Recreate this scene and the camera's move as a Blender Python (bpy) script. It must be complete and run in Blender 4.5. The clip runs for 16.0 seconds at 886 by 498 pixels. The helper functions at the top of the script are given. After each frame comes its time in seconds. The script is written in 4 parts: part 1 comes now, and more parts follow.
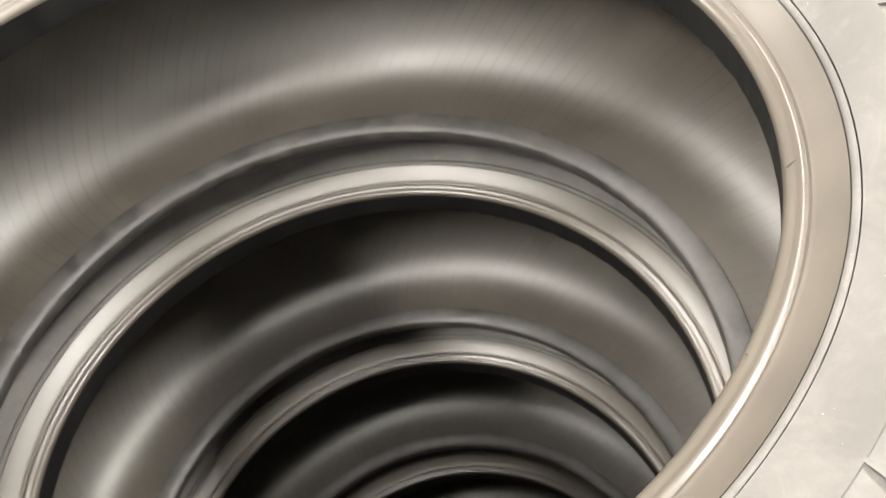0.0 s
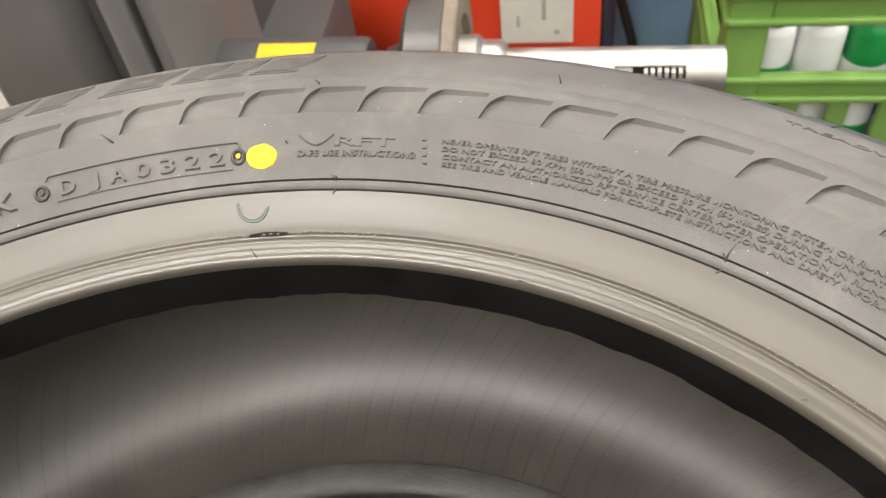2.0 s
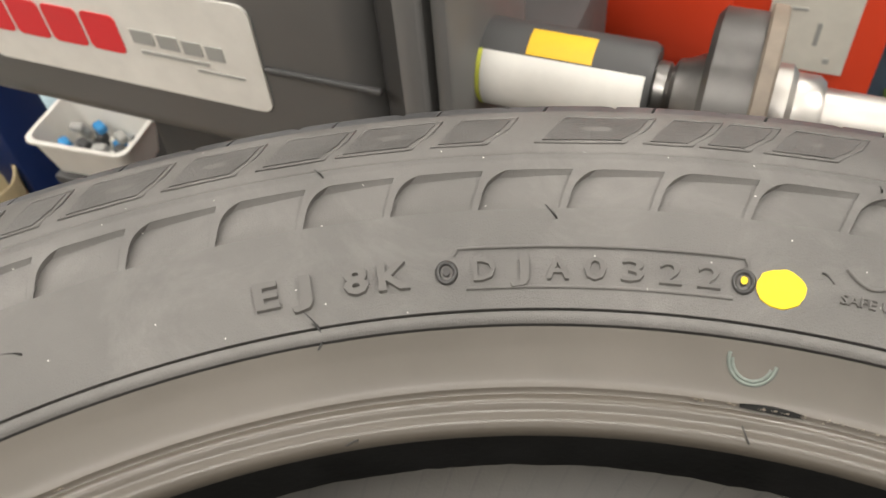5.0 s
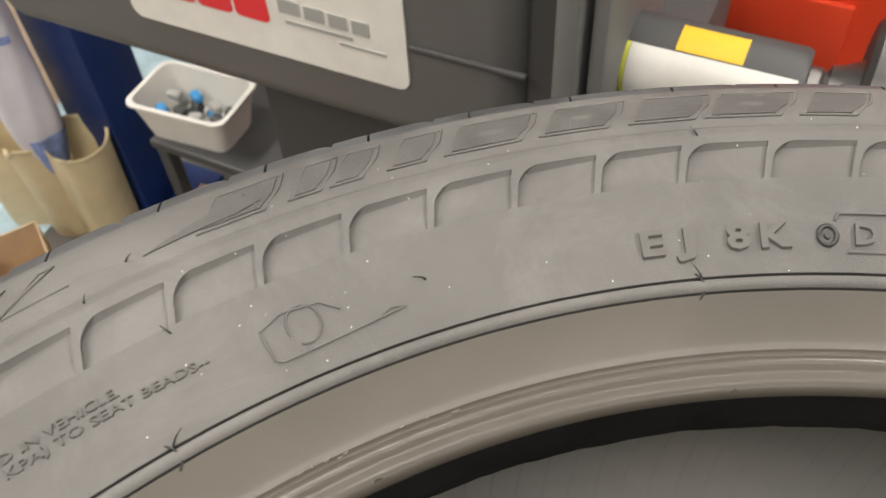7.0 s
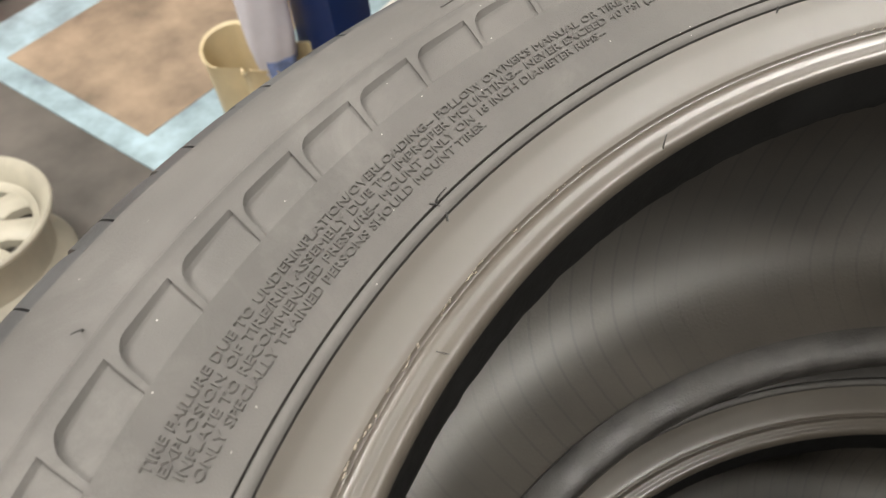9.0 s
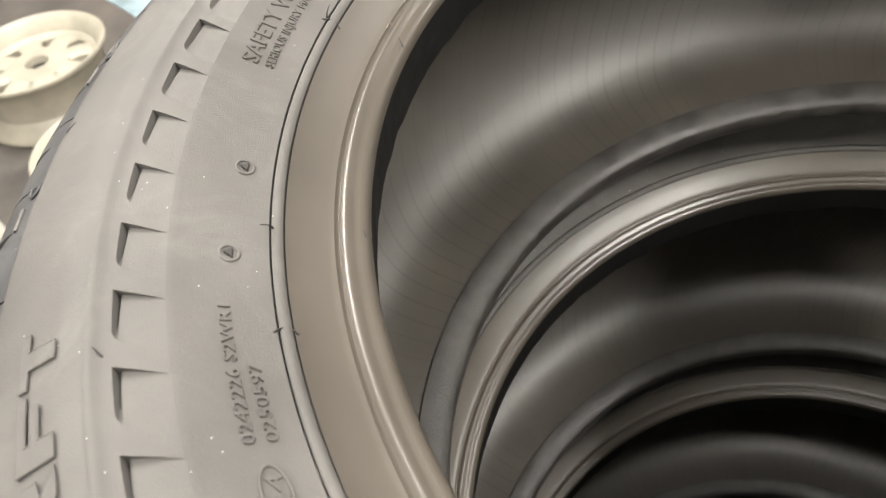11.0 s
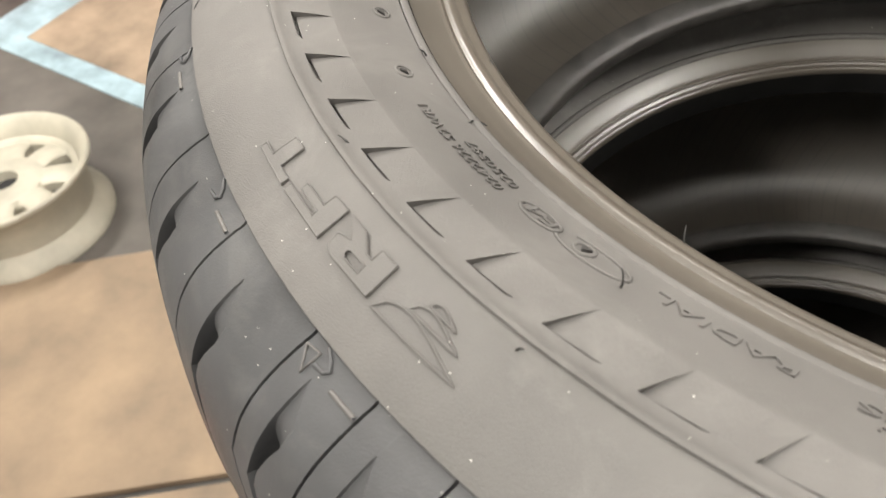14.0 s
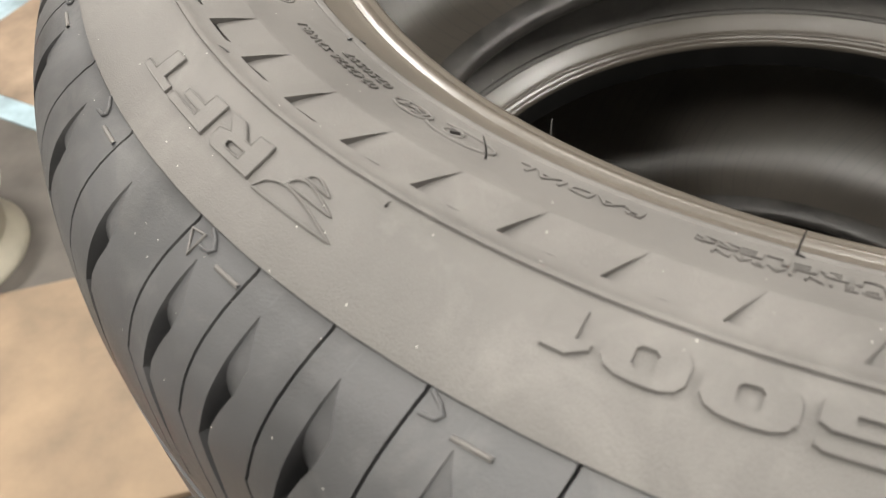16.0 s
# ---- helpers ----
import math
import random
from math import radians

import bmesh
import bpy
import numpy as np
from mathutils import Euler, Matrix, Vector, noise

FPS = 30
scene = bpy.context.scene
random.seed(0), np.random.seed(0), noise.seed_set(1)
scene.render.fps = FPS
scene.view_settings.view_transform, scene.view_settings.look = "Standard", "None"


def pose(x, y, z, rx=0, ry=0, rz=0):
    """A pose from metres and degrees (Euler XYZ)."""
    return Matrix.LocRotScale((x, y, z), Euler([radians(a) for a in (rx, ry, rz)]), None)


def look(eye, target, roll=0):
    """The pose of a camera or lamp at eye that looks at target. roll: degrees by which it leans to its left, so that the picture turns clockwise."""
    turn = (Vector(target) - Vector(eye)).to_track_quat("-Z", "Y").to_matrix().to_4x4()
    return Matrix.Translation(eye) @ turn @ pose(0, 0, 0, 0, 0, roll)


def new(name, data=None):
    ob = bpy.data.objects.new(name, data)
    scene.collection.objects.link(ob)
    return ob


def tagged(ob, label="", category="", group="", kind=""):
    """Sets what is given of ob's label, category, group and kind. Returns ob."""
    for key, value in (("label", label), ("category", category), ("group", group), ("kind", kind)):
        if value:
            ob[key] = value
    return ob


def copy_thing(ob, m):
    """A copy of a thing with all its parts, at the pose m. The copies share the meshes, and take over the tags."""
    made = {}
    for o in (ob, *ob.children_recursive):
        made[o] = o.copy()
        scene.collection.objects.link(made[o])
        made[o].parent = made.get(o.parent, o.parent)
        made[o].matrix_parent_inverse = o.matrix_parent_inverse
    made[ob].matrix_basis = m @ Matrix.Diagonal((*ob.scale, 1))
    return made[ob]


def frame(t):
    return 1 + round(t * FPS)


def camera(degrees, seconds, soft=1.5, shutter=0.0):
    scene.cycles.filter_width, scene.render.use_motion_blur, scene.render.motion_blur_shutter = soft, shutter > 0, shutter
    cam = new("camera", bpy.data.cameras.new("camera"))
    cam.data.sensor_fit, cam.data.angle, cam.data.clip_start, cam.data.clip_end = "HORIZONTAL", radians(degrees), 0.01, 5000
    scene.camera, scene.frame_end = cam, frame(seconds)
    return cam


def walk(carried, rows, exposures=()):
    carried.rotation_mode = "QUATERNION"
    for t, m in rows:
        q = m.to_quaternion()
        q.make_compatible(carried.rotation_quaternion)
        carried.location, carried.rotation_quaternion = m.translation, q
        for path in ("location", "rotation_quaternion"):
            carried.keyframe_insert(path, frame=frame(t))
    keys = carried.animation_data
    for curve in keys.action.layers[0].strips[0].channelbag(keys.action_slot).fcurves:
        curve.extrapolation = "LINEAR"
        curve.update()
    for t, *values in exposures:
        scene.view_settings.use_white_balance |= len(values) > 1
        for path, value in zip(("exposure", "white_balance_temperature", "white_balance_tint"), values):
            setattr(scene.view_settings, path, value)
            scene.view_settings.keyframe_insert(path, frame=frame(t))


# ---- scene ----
cam = camera(55.00, 16.0, soft=1.3)
cam.data.dof.use_dof, cam.data.dof.focus_distance, cam.data.dof.aperture_fstop = True, 0.27, 26.0
# PATH begin
PATH = [
    (0, (0.0359, -0.3065, 0.2217), (0.0636, -0.1052, 0.0010), -12.85),
    (0.5, (0.0567, -0.2160, 0.2466), (0.0872, -0.0210, 0.0206), -13.69),
    (1, (0.0488, -0.1005, 0.2304), (0.1044, 0.0833, -0.0000), -11.70),
    (1.5, (0.0557, -0.0277, 0.2158), (0.1280, 0.1503, -0.0146), -8.81),
    (2, (0.0904, -0.0063, 0.1965), (0.1667, 0.1774, -0.0281), -8.65),
    (2.5, (0.1257, -0.0072, 0.1837), (0.1990, 0.1794, -0.0395), -8.51),
    (3, (0.1421, -0.0026, 0.1755), (0.2084, 0.1874, -0.0469), -7.86),
    (3.5, (0.1190, 0.0488, 0.1665), (0.1718, 0.2422, -0.0566), -7.52),
    (4, (0.0813, 0.0935, 0.1617), (0.1202, 0.2870, -0.0642), -7.82),
    (4.2, (0.0673, 0.1063, 0.1598), (0.1023, 0.2993, -0.0672), -7.77),
    (6.3, (-0.0084, 0.1318, 0.1623), (0.0256, 0.3244, -0.0652), -3.39),
    (6.5, (-0.0185, 0.1321, 0.1623), (0.0134, 0.3251, -0.0651), -3.21),
    (7, (-0.0541, 0.1291, 0.1630), (-0.0327, 0.3234, -0.0646), -3.95),
    (7.5, (-0.0993, 0.1166, 0.1656), (-0.0918, 0.3112, -0.0626), -5.18),
    (8, (-0.1474, 0.0923, 0.1660), (-0.1538, 0.2856, -0.0634), -5.87),
    (8.5, (-0.1829, 0.0487, 0.1548), (-0.1982, 0.2429, -0.0734), -5.88),
    (9, (-0.1839, -0.0030, 0.1487), (-0.2085, 0.1944, -0.0758), -6.92),
    (9.5, (-0.1716, -0.0484, 0.1441), (-0.2081, 0.1505, -0.0775), -8.45),
    (10, (-0.1514, -0.1023, 0.1419), (-0.2011, 0.0980, -0.0758), -10.47),
    (10.2, (-0.1510, -0.1259, 0.1425), (-0.2061, 0.0730, -0.0752), -10.87),
    (12.3, (-0.1385, -0.2959, 0.1517), (-0.2062, -0.1012, -0.0663), -11.51),
    (12.5, (-0.1436, -0.2995, 0.1489), (-0.2065, -0.1035, -0.0694), -11.37),
    (13, (-0.1781, -0.2913, 0.1567), (-0.2295, -0.0924, -0.0619), -12.09),
    (13.5, (-0.2106, -0.2872, 0.1526), (-0.2473, -0.0879, -0.0686), -11.45),
    (14, (-0.2182, -0.2772, 0.1428), (-0.2401, -0.0774, -0.0800), -10.14),
    (14.5, (-0.2192, -0.2727, 0.1385), (-0.2315, -0.0727, -0.0848), -9.46),
    (15, (-0.2211, -0.2835, 0.1407), (-0.2269, -0.0826, -0.0820), -8.81),
    (15.5, (-0.2178, -0.2983, 0.1376), (-0.2189, -0.0966, -0.0844), -8.36),
    (16, (-0.2099, -0.3088, 0.1294), (-0.2068, -0.1046, -0.0904), -8.10),
]
# PATH end
walk(cam, [(t, look(e, g, r)) for t, e, g, r in PATH], [(0, 0.9), (0.5, 0.72), (1, 0.45), (1.5, 0.1), (2, -0.08), (3, -0.33), (4, -0.42), (6.5, -0.39), (8.5, -0.55), (9.5, -0.12), (10.2, 0.18), (12.3, -0.06), (16, -0.09)])

# ---- light ----
world = bpy.data.worlds.new("world")
scene.world = world
world.use_nodes = True
world.node_tree.nodes["Background"].inputs[0].default_value = (0.9, 0.93, 1.0, 1)
world.node_tree.nodes["Background"].inputs[1].default_value = 0.25


# ---- materials ----
def material(name, color, rough=0.6, metal=0.0, vary=0.25, scale=8.0, grain=0.0, grain_scale=300.0, spots=0.0, second=None, coords="Object", spec=0.5, rough_vary=0.15, coat=0.0, smudge=0.0):
    """A surface with broad stains, fine grain and bump."""
    m = bpy.data.materials.new(name)
    m.use_nodes = True
    nt = m.node_tree
    b = nt.nodes["Principled BSDF"]
    b.inputs["Metallic"].default_value = metal
    b.inputs["Specular IOR Level"].default_value = spec
    b.inputs["Coat Weight"].default_value = coat
    b.inputs["Coat Roughness"].default_value = 0.2
    tc = nt.nodes.new("ShaderNodeTexCoord")
    n1 = nt.nodes.new("ShaderNodeTexNoise")
    n1.inputs["Scale"].default_value = scale
    n1.inputs["Detail"].default_value = 6
    n1.inputs["Roughness"].default_value = 0.6
    nt.links.new(tc.outputs[coords], n1.inputs["Vector"])
    ramp = nt.nodes.new("ShaderNodeValToRGB")
    ramp.color_ramp.elements[0].position, ramp.color_ramp.elements[1].position = 0.3, 0.7
    c2 = second or tuple(min(1.0, c * (1 + vary)) for c in color)
    c1 = tuple(c * (1 - vary) for c in color)
    ramp.color_ramp.elements[0].color = (*c1, 1)
    ramp.color_ramp.elements[1].color = (*c2, 1)
    nt.links.new(n1.outputs["Fac"], ramp.inputs["Fac"])
    out = ramp.outputs["Color"]
    n2 = nt.nodes.new("ShaderNodeTexNoise")
    n2.inputs["Scale"].default_value = grain_scale
    n2.inputs["Detail"].default_value = 3
    nt.links.new(tc.outputs[coords], n2.inputs["Vector"])
    if smudge:
        # dusty rubbed patches with ragged edges
        n3 = nt.nodes.new("ShaderNodeTexNoise")
        n3.inputs["Scale"].default_value = 27.0
        n3.inputs["Detail"].default_value = 9
        n3.inputs["Roughness"].default_value = 0.72
        n3.inputs["Distortion"].default_value = 0.8
        nt.links.new(tc.outputs[coords], n3.inputs["Vector"])
        dust = nt.nodes.new("ShaderNodeMapRange")
        dust.inputs["From Min"].default_value, dust.inputs["From Max"].default_value = 0.5, 0.72
        dust.inputs["To Max"].default_value = smudge
        nt.links.new(n3.outputs["Fac"], dust.inputs["Value"])
        rub = nt.nodes.new("ShaderNodeMix")
        rub.data_type = "RGBA"
        rub.inputs["B"].default_value = (0.33, 0.32, 0.30, 1)
        nt.links.new(dust.outputs[0], rub.inputs["Factor"])
        nt.links.new(out, rub.inputs["A"])
        out = rub.outputs["Result"]
    if spots:
        v = nt.nodes.new("ShaderNodeTexVoronoi")
        v.inputs["Scale"].default_value = spots
        nt.links.new(tc.outputs[coords], v.inputs["Vector"])
        lt = nt.nodes.new("ShaderNodeMath")
        lt.operation = "LESS_THAN"
        lt.inputs[1].default_value = 0.06
        nt.links.new(v.outputs["Distance"], lt.inputs[0])
        gate = nt.nodes.new("ShaderNodeMath")
        gate.operation = "GREATER_THAN"
        gate.inputs[1].default_value = 0.81
        sep = nt.nodes.new("ShaderNodeSeparateColor")
        nt.links.new(v.outputs["Color"], sep.inputs[0])
        nt.links.new(sep.outputs[0], gate.inputs[0])
        both = nt.nodes.new("ShaderNodeMath")
        both.operation = "MULTIPLY"
        nt.links.new(lt.outputs[0], both.inputs[0])
        nt.links.new(gate.outputs[0], both.inputs[1])
        mix = nt.nodes.new("ShaderNodeMix")
        mix.data_type = "RGBA"
        mix.inputs["B"].default_value = (0.62, 0.6, 0.56, 1)
        nt.links.new(both.outputs[0], mix.inputs["Factor"])
        nt.links.new(out, mix.inputs["A"])
        out = mix.outputs["Result"]
    nt.links.new(out, b.inputs["Base Color"])
    mr = nt.nodes.new("ShaderNodeMapRange")
    mr.inputs["From Min"].default_value, mr.inputs["From Max"].default_value = 0.3, 0.7
    mr.inputs["To Min"].default_value, mr.inputs["To Max"].default_value = max(0.02, rough - rough_vary), min(1, rough + rough_vary)
    nt.links.new(n1.outputs["Fac"], mr.inputs["Value"])
    nt.links.new(mr.outputs[0], b.inputs["Roughness"])
    if grain:
        bump = nt.nodes.new("ShaderNodeBump")
        bump.inputs["Strength"].default_value = grain
        bump.inputs["Distance"].default_value = 0.0006
        nt.links.new(n2.outputs["Fac"], bump.inputs["Height"])
        nt.links.new(bump.outputs[0], b.inputs["Normal"])
    return m


RUBBER = material("sidewall rubber", (0.111, 0.106, 0.1), 0.6, vary=0.26, scale=15, grain=0.34, grain_scale=2600, spots=330, spec=0.45, rough_vary=0.08, smudge=0.17)
BEAD = material("bead rubber", (0.08, 0.07, 0.057), 0.31, vary=0.12, scale=14, grain=0.06, grain_scale=1800, spec=0.75, rough_vary=0.03)
FLANGE_RUBBER = material("bead seat rubber", (0.088, 0.077, 0.063), 0.4, vary=0.16, scale=16, grain=0.03, grain_scale=4000, spec=0.8, rough_vary=0.05)
TREAD = material("tread rubber", (0.058, 0.059, 0.061), 0.5, vary=0.3, scale=26, grain=0.16, grain_scale=2200, spots=330, spec=0.5, smudge=0.14)
TOE = material("shade-darkened bead rubber", (0.009, 0.009, 0.0088), 0.6, spec=0.2, vary=0.3, scale=40, grain=0.15, grain_scale=600)
HAIR = material("spew rubber", (0.03, 0.029, 0.028), 0.5, vary=0.1)
DARK_RUBBER = material("darkened rubber", (0.04, 0.038, 0.036), 0.6, vary=0.1)
LOWBEAD = material("scuffed bead rubber", (0.04, 0.038, 0.035), 0.48, vary=0.5, scale=60, grain=0.35, grain_scale=900, spec=0.5)
YELLOW = material("yellow marking paint", (0.85, 0.6, 0.004), 0.5, vary=0.04, scale=300)
CHALK = material("faded ring stamp", (0.15, 0.175, 0.155), 0.7, vary=0.3, scale=300)


def liner_material():
    m = material("inner liner rubber", (0.049, 0.042, 0.033), 0.5, vary=0.25, scale=30, grain=0.25, grain_scale=700, spec=0.9, rough_vary=0.05, coat=0.38)
    nt = m.node_tree
    b = nt.nodes["Principled BSDF"]
    b.inputs["Coat Roughness"].default_value = 0.46
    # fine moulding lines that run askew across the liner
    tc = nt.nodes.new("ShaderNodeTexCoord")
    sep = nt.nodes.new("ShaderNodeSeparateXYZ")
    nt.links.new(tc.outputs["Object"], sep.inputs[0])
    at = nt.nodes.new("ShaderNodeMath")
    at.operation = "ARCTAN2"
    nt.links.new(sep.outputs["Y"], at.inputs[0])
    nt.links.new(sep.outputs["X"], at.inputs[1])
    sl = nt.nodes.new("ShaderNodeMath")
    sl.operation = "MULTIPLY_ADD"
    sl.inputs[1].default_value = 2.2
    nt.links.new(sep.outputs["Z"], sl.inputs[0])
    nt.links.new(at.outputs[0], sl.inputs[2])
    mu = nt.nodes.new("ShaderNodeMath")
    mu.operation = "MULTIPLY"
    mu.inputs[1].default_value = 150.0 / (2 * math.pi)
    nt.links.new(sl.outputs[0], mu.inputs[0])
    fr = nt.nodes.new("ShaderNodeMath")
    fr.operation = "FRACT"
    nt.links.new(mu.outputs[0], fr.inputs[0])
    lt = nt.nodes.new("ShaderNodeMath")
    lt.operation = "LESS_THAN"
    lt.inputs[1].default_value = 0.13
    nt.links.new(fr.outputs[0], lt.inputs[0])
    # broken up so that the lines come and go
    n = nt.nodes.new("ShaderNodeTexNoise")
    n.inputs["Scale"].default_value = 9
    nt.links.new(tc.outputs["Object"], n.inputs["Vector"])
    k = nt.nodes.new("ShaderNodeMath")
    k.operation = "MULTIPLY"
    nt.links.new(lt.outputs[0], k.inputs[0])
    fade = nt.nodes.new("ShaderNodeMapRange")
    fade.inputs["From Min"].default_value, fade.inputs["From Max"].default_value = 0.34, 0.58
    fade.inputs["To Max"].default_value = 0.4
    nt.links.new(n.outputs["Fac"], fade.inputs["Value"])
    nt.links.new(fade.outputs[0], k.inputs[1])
    bump = nt.nodes.new("ShaderNodeBump")
    bump.inputs["Strength"].default_value = 0.6
    bump.inputs["Distance"].default_value = 0.0015
    bump.invert = True
    nt.links.new(k.outputs[0], bump.inputs["Height"])
    # shade in the lines is put into the base colour too
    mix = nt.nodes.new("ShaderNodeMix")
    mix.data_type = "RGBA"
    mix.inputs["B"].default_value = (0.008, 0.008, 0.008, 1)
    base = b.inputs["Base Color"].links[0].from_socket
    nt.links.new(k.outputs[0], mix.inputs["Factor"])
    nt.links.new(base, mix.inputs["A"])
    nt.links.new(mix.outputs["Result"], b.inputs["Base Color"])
    old = b.inputs["Normal"].links[0].from_node
    nt.links.new(old.outputs[0], bump.inputs["Normal"])
    nt.links.new(bump.outputs[0], b.inputs["Normal"])
    return m


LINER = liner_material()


# ---- builders ----
def mesh_object(name, verts, faces, mat, parent=None, label="", smooth=False, recalc=False):
    me = bpy.data.meshes.new(name)
    me.from_pydata(verts, [], faces)
    if recalc:
        bm = bmesh.new()
        bm.from_mesh(me)
        bmesh.ops.recalc_face_normals(bm, faces=bm.faces)
        bm.to_mesh(me)
        bm.free()
    me.materials.append(mat)
    if smooth:
        me.polygons.foreach_set("use_smooth", [True] * len(me.polygons))
        me.set_sharp_from_angle(angle=radians(smooth if smooth is not True else 40))
    ob = new(name, me)
    if parent:
        ob.parent = parent
    if label:
        ob["label"] = label
    return ob


def part(name, bm, mat, parent=None, label="", smooth=0):
    """Links a bmesh as one mesh object under a thing or a part."""
    me = bpy.data.meshes.new(name)
    bmesh.ops.recalc_face_normals(bm, faces=bm.faces)
    bm.to_mesh(me)
    bm.free()
    me.materials.append(mat)
    if smooth:
        me.polygons.foreach_set("use_smooth", [True] * len(me.polygons))
        me.set_sharp_from_angle(angle=radians(smooth))
    ob = new(name, me)
    if parent:
        ob.parent = parent
    if label:
        ob["label"] = label
    return ob


def thing(name, label, category, at=(0, 0, 0), turn=0.0, group="", tilt=(0, 0)):
    ob = new(name)
    ob.empty_display_size = 0.05
    ob.matrix_basis = pose(*at, tilt[0], tilt[1], turn)
    return tagged(ob, label, category, group)


def box_bm(size, at=(0, 0, 0), bevel=0.0, turn=0.0, segs=2, bm=None):
    b = bmesh.new()
    bmesh.ops.create_cube(b, size=1)
    bmesh.ops.scale(b, vec=size, verts=b.verts)
    if bevel:
        bmesh.ops.bevel(b, geom=list(b.edges), offset=bevel, segments=segs, affect="EDGES", profile=0.5)
    bmesh.ops.transform(b, matrix=pose(*at, 0, 0, turn), verts=b.verts)
    if bm is None:
        return b
    me = bpy.data.meshes.new("scratch")
    b.to_mesh(me)
    b.free()
    bm.from_mesh(me)
    bpy.data.meshes.remove(me)
    return bm


def lathe_bm(profile, steps=48, m=None, closed=False):
    """Turns a profile of (radius, height) round z."""
    b = bmesh.new()
    rings = []
    for r, z in profile:
        rings.append([b.verts.new((r * math.cos(2 * math.pi * i / steps), r * math.sin(2 * math.pi * i / steps), z)) for i in range(steps)])
    pairs = list(zip(rings, rings[1:])) + ([(rings[-1], rings[0])] if closed else [])
    for a, c in pairs:
        for i in range(steps):
            j = (i + 1) % steps
            b.faces.new((a[i], a[j], c[j], c[i]))
    if not closed:
        for ring in (rings[0], rings[-1]):
            if (ring[0].co.xy.length) > 1e-4:
                b.faces.new(ring)
    if m is not None:
        bmesh.ops.transform(b, matrix=m, verts=b.verts)
    return b


def polar(th, r, z):
    a = radians(th)
    return (r * math.cos(a), r * math.sin(a), z)


def revolve(name, profile, steps, mat, parent, label="", wobble=None, angle=35):
    """A sheet turned full round the axis from an open profile; wobble(i, theta) shifts a profile point."""
    verts, faces = [], []
    n = len(profile)
    for j in range(steps):
        th = 360.0 * j / steps
        for i, (r, z) in enumerate(profile):
            dr, dz = wobble(i, th) if wobble else (0, 0)
            verts.append(polar(th, r + dr, z + dz))
    for j in range(steps):
        k = (j + 1) % steps
        for i in range(n - 1):
            faces.append((j * n + i, k * n + i, k * n + i + 1, j * n + i + 1))
    return mesh_object(name, verts, faces, mat, parent, label, smooth=angle)


# ---- the tyre ----
MID = -0.1067          # middle plane of a tyre below its rim line
PITCH = 0.2465         # height of one tyre in the stack
FLOOR = 0.0165 - 5 * PITCH
SIDE = [(0.2478, 0.0), (0.2530, 0.0028), (0.2600, 0.0066), (0.2660, 0.0098), (0.2689, 0.0113), (0.2745, 0.0126), (0.2802, 0.0134), (0.2840, 0.0142), (0.2900, 0.0143), (0.2960, 0.0125), (0.3030, 0.0098), (0.3080, 0.0073), (0.3106, 0.0056)]
SIDE_R, SIDE_Z = [p[0] for p in SIDE], [p[1] for p in SIDE]


def side_z(r):
    return float(np.interp(r, SIDE_R, SIDE_Z))


def bead_profile():
    toe = [(0.2263, -0.0365), (0.2257, -0.0330), (0.2250, -0.0240), (0.2246, -0.0200), (0.2244, -0.0180)]
    rolls = [(0.2243, -0.0168), (0.2246, -0.0157), (0.2252, -0.0148), (0.2260, -0.0141), (0.2270, -0.0137), (0.2280, -0.0136), (0.2288, -0.0131), (0.2296, -0.0123), (0.2304, -0.0119), (0.2312, -0.0120), (0.2319, -0.0124), (0.2325, -0.0127), (0.2329, -0.0125), (0.2332, -0.0119)]
    flange = [(0.2335, -0.0115), (0.2345, -0.0111), (0.2353, -0.0106), (0.2366, -0.0096), (0.2380, -0.0085), (0.2392, -0.0075), (0.2404, -0.0065), (0.2420, -0.0051), (0.2434, -0.0036), (0.2444, -0.0026)]
    return toe + rolls + flange


def rim_rib_profile():
    return [(0.24475, -0.0020), (0.2450, -0.0015), (0.2455, -0.0009), (0.2463, -0.0005), (0.2470, -0.0004), (0.2474, -0.0006), (0.24748, -0.0008)]


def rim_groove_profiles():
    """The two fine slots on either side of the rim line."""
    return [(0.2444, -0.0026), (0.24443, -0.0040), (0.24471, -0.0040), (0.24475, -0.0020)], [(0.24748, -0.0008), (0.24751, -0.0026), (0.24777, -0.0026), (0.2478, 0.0)]


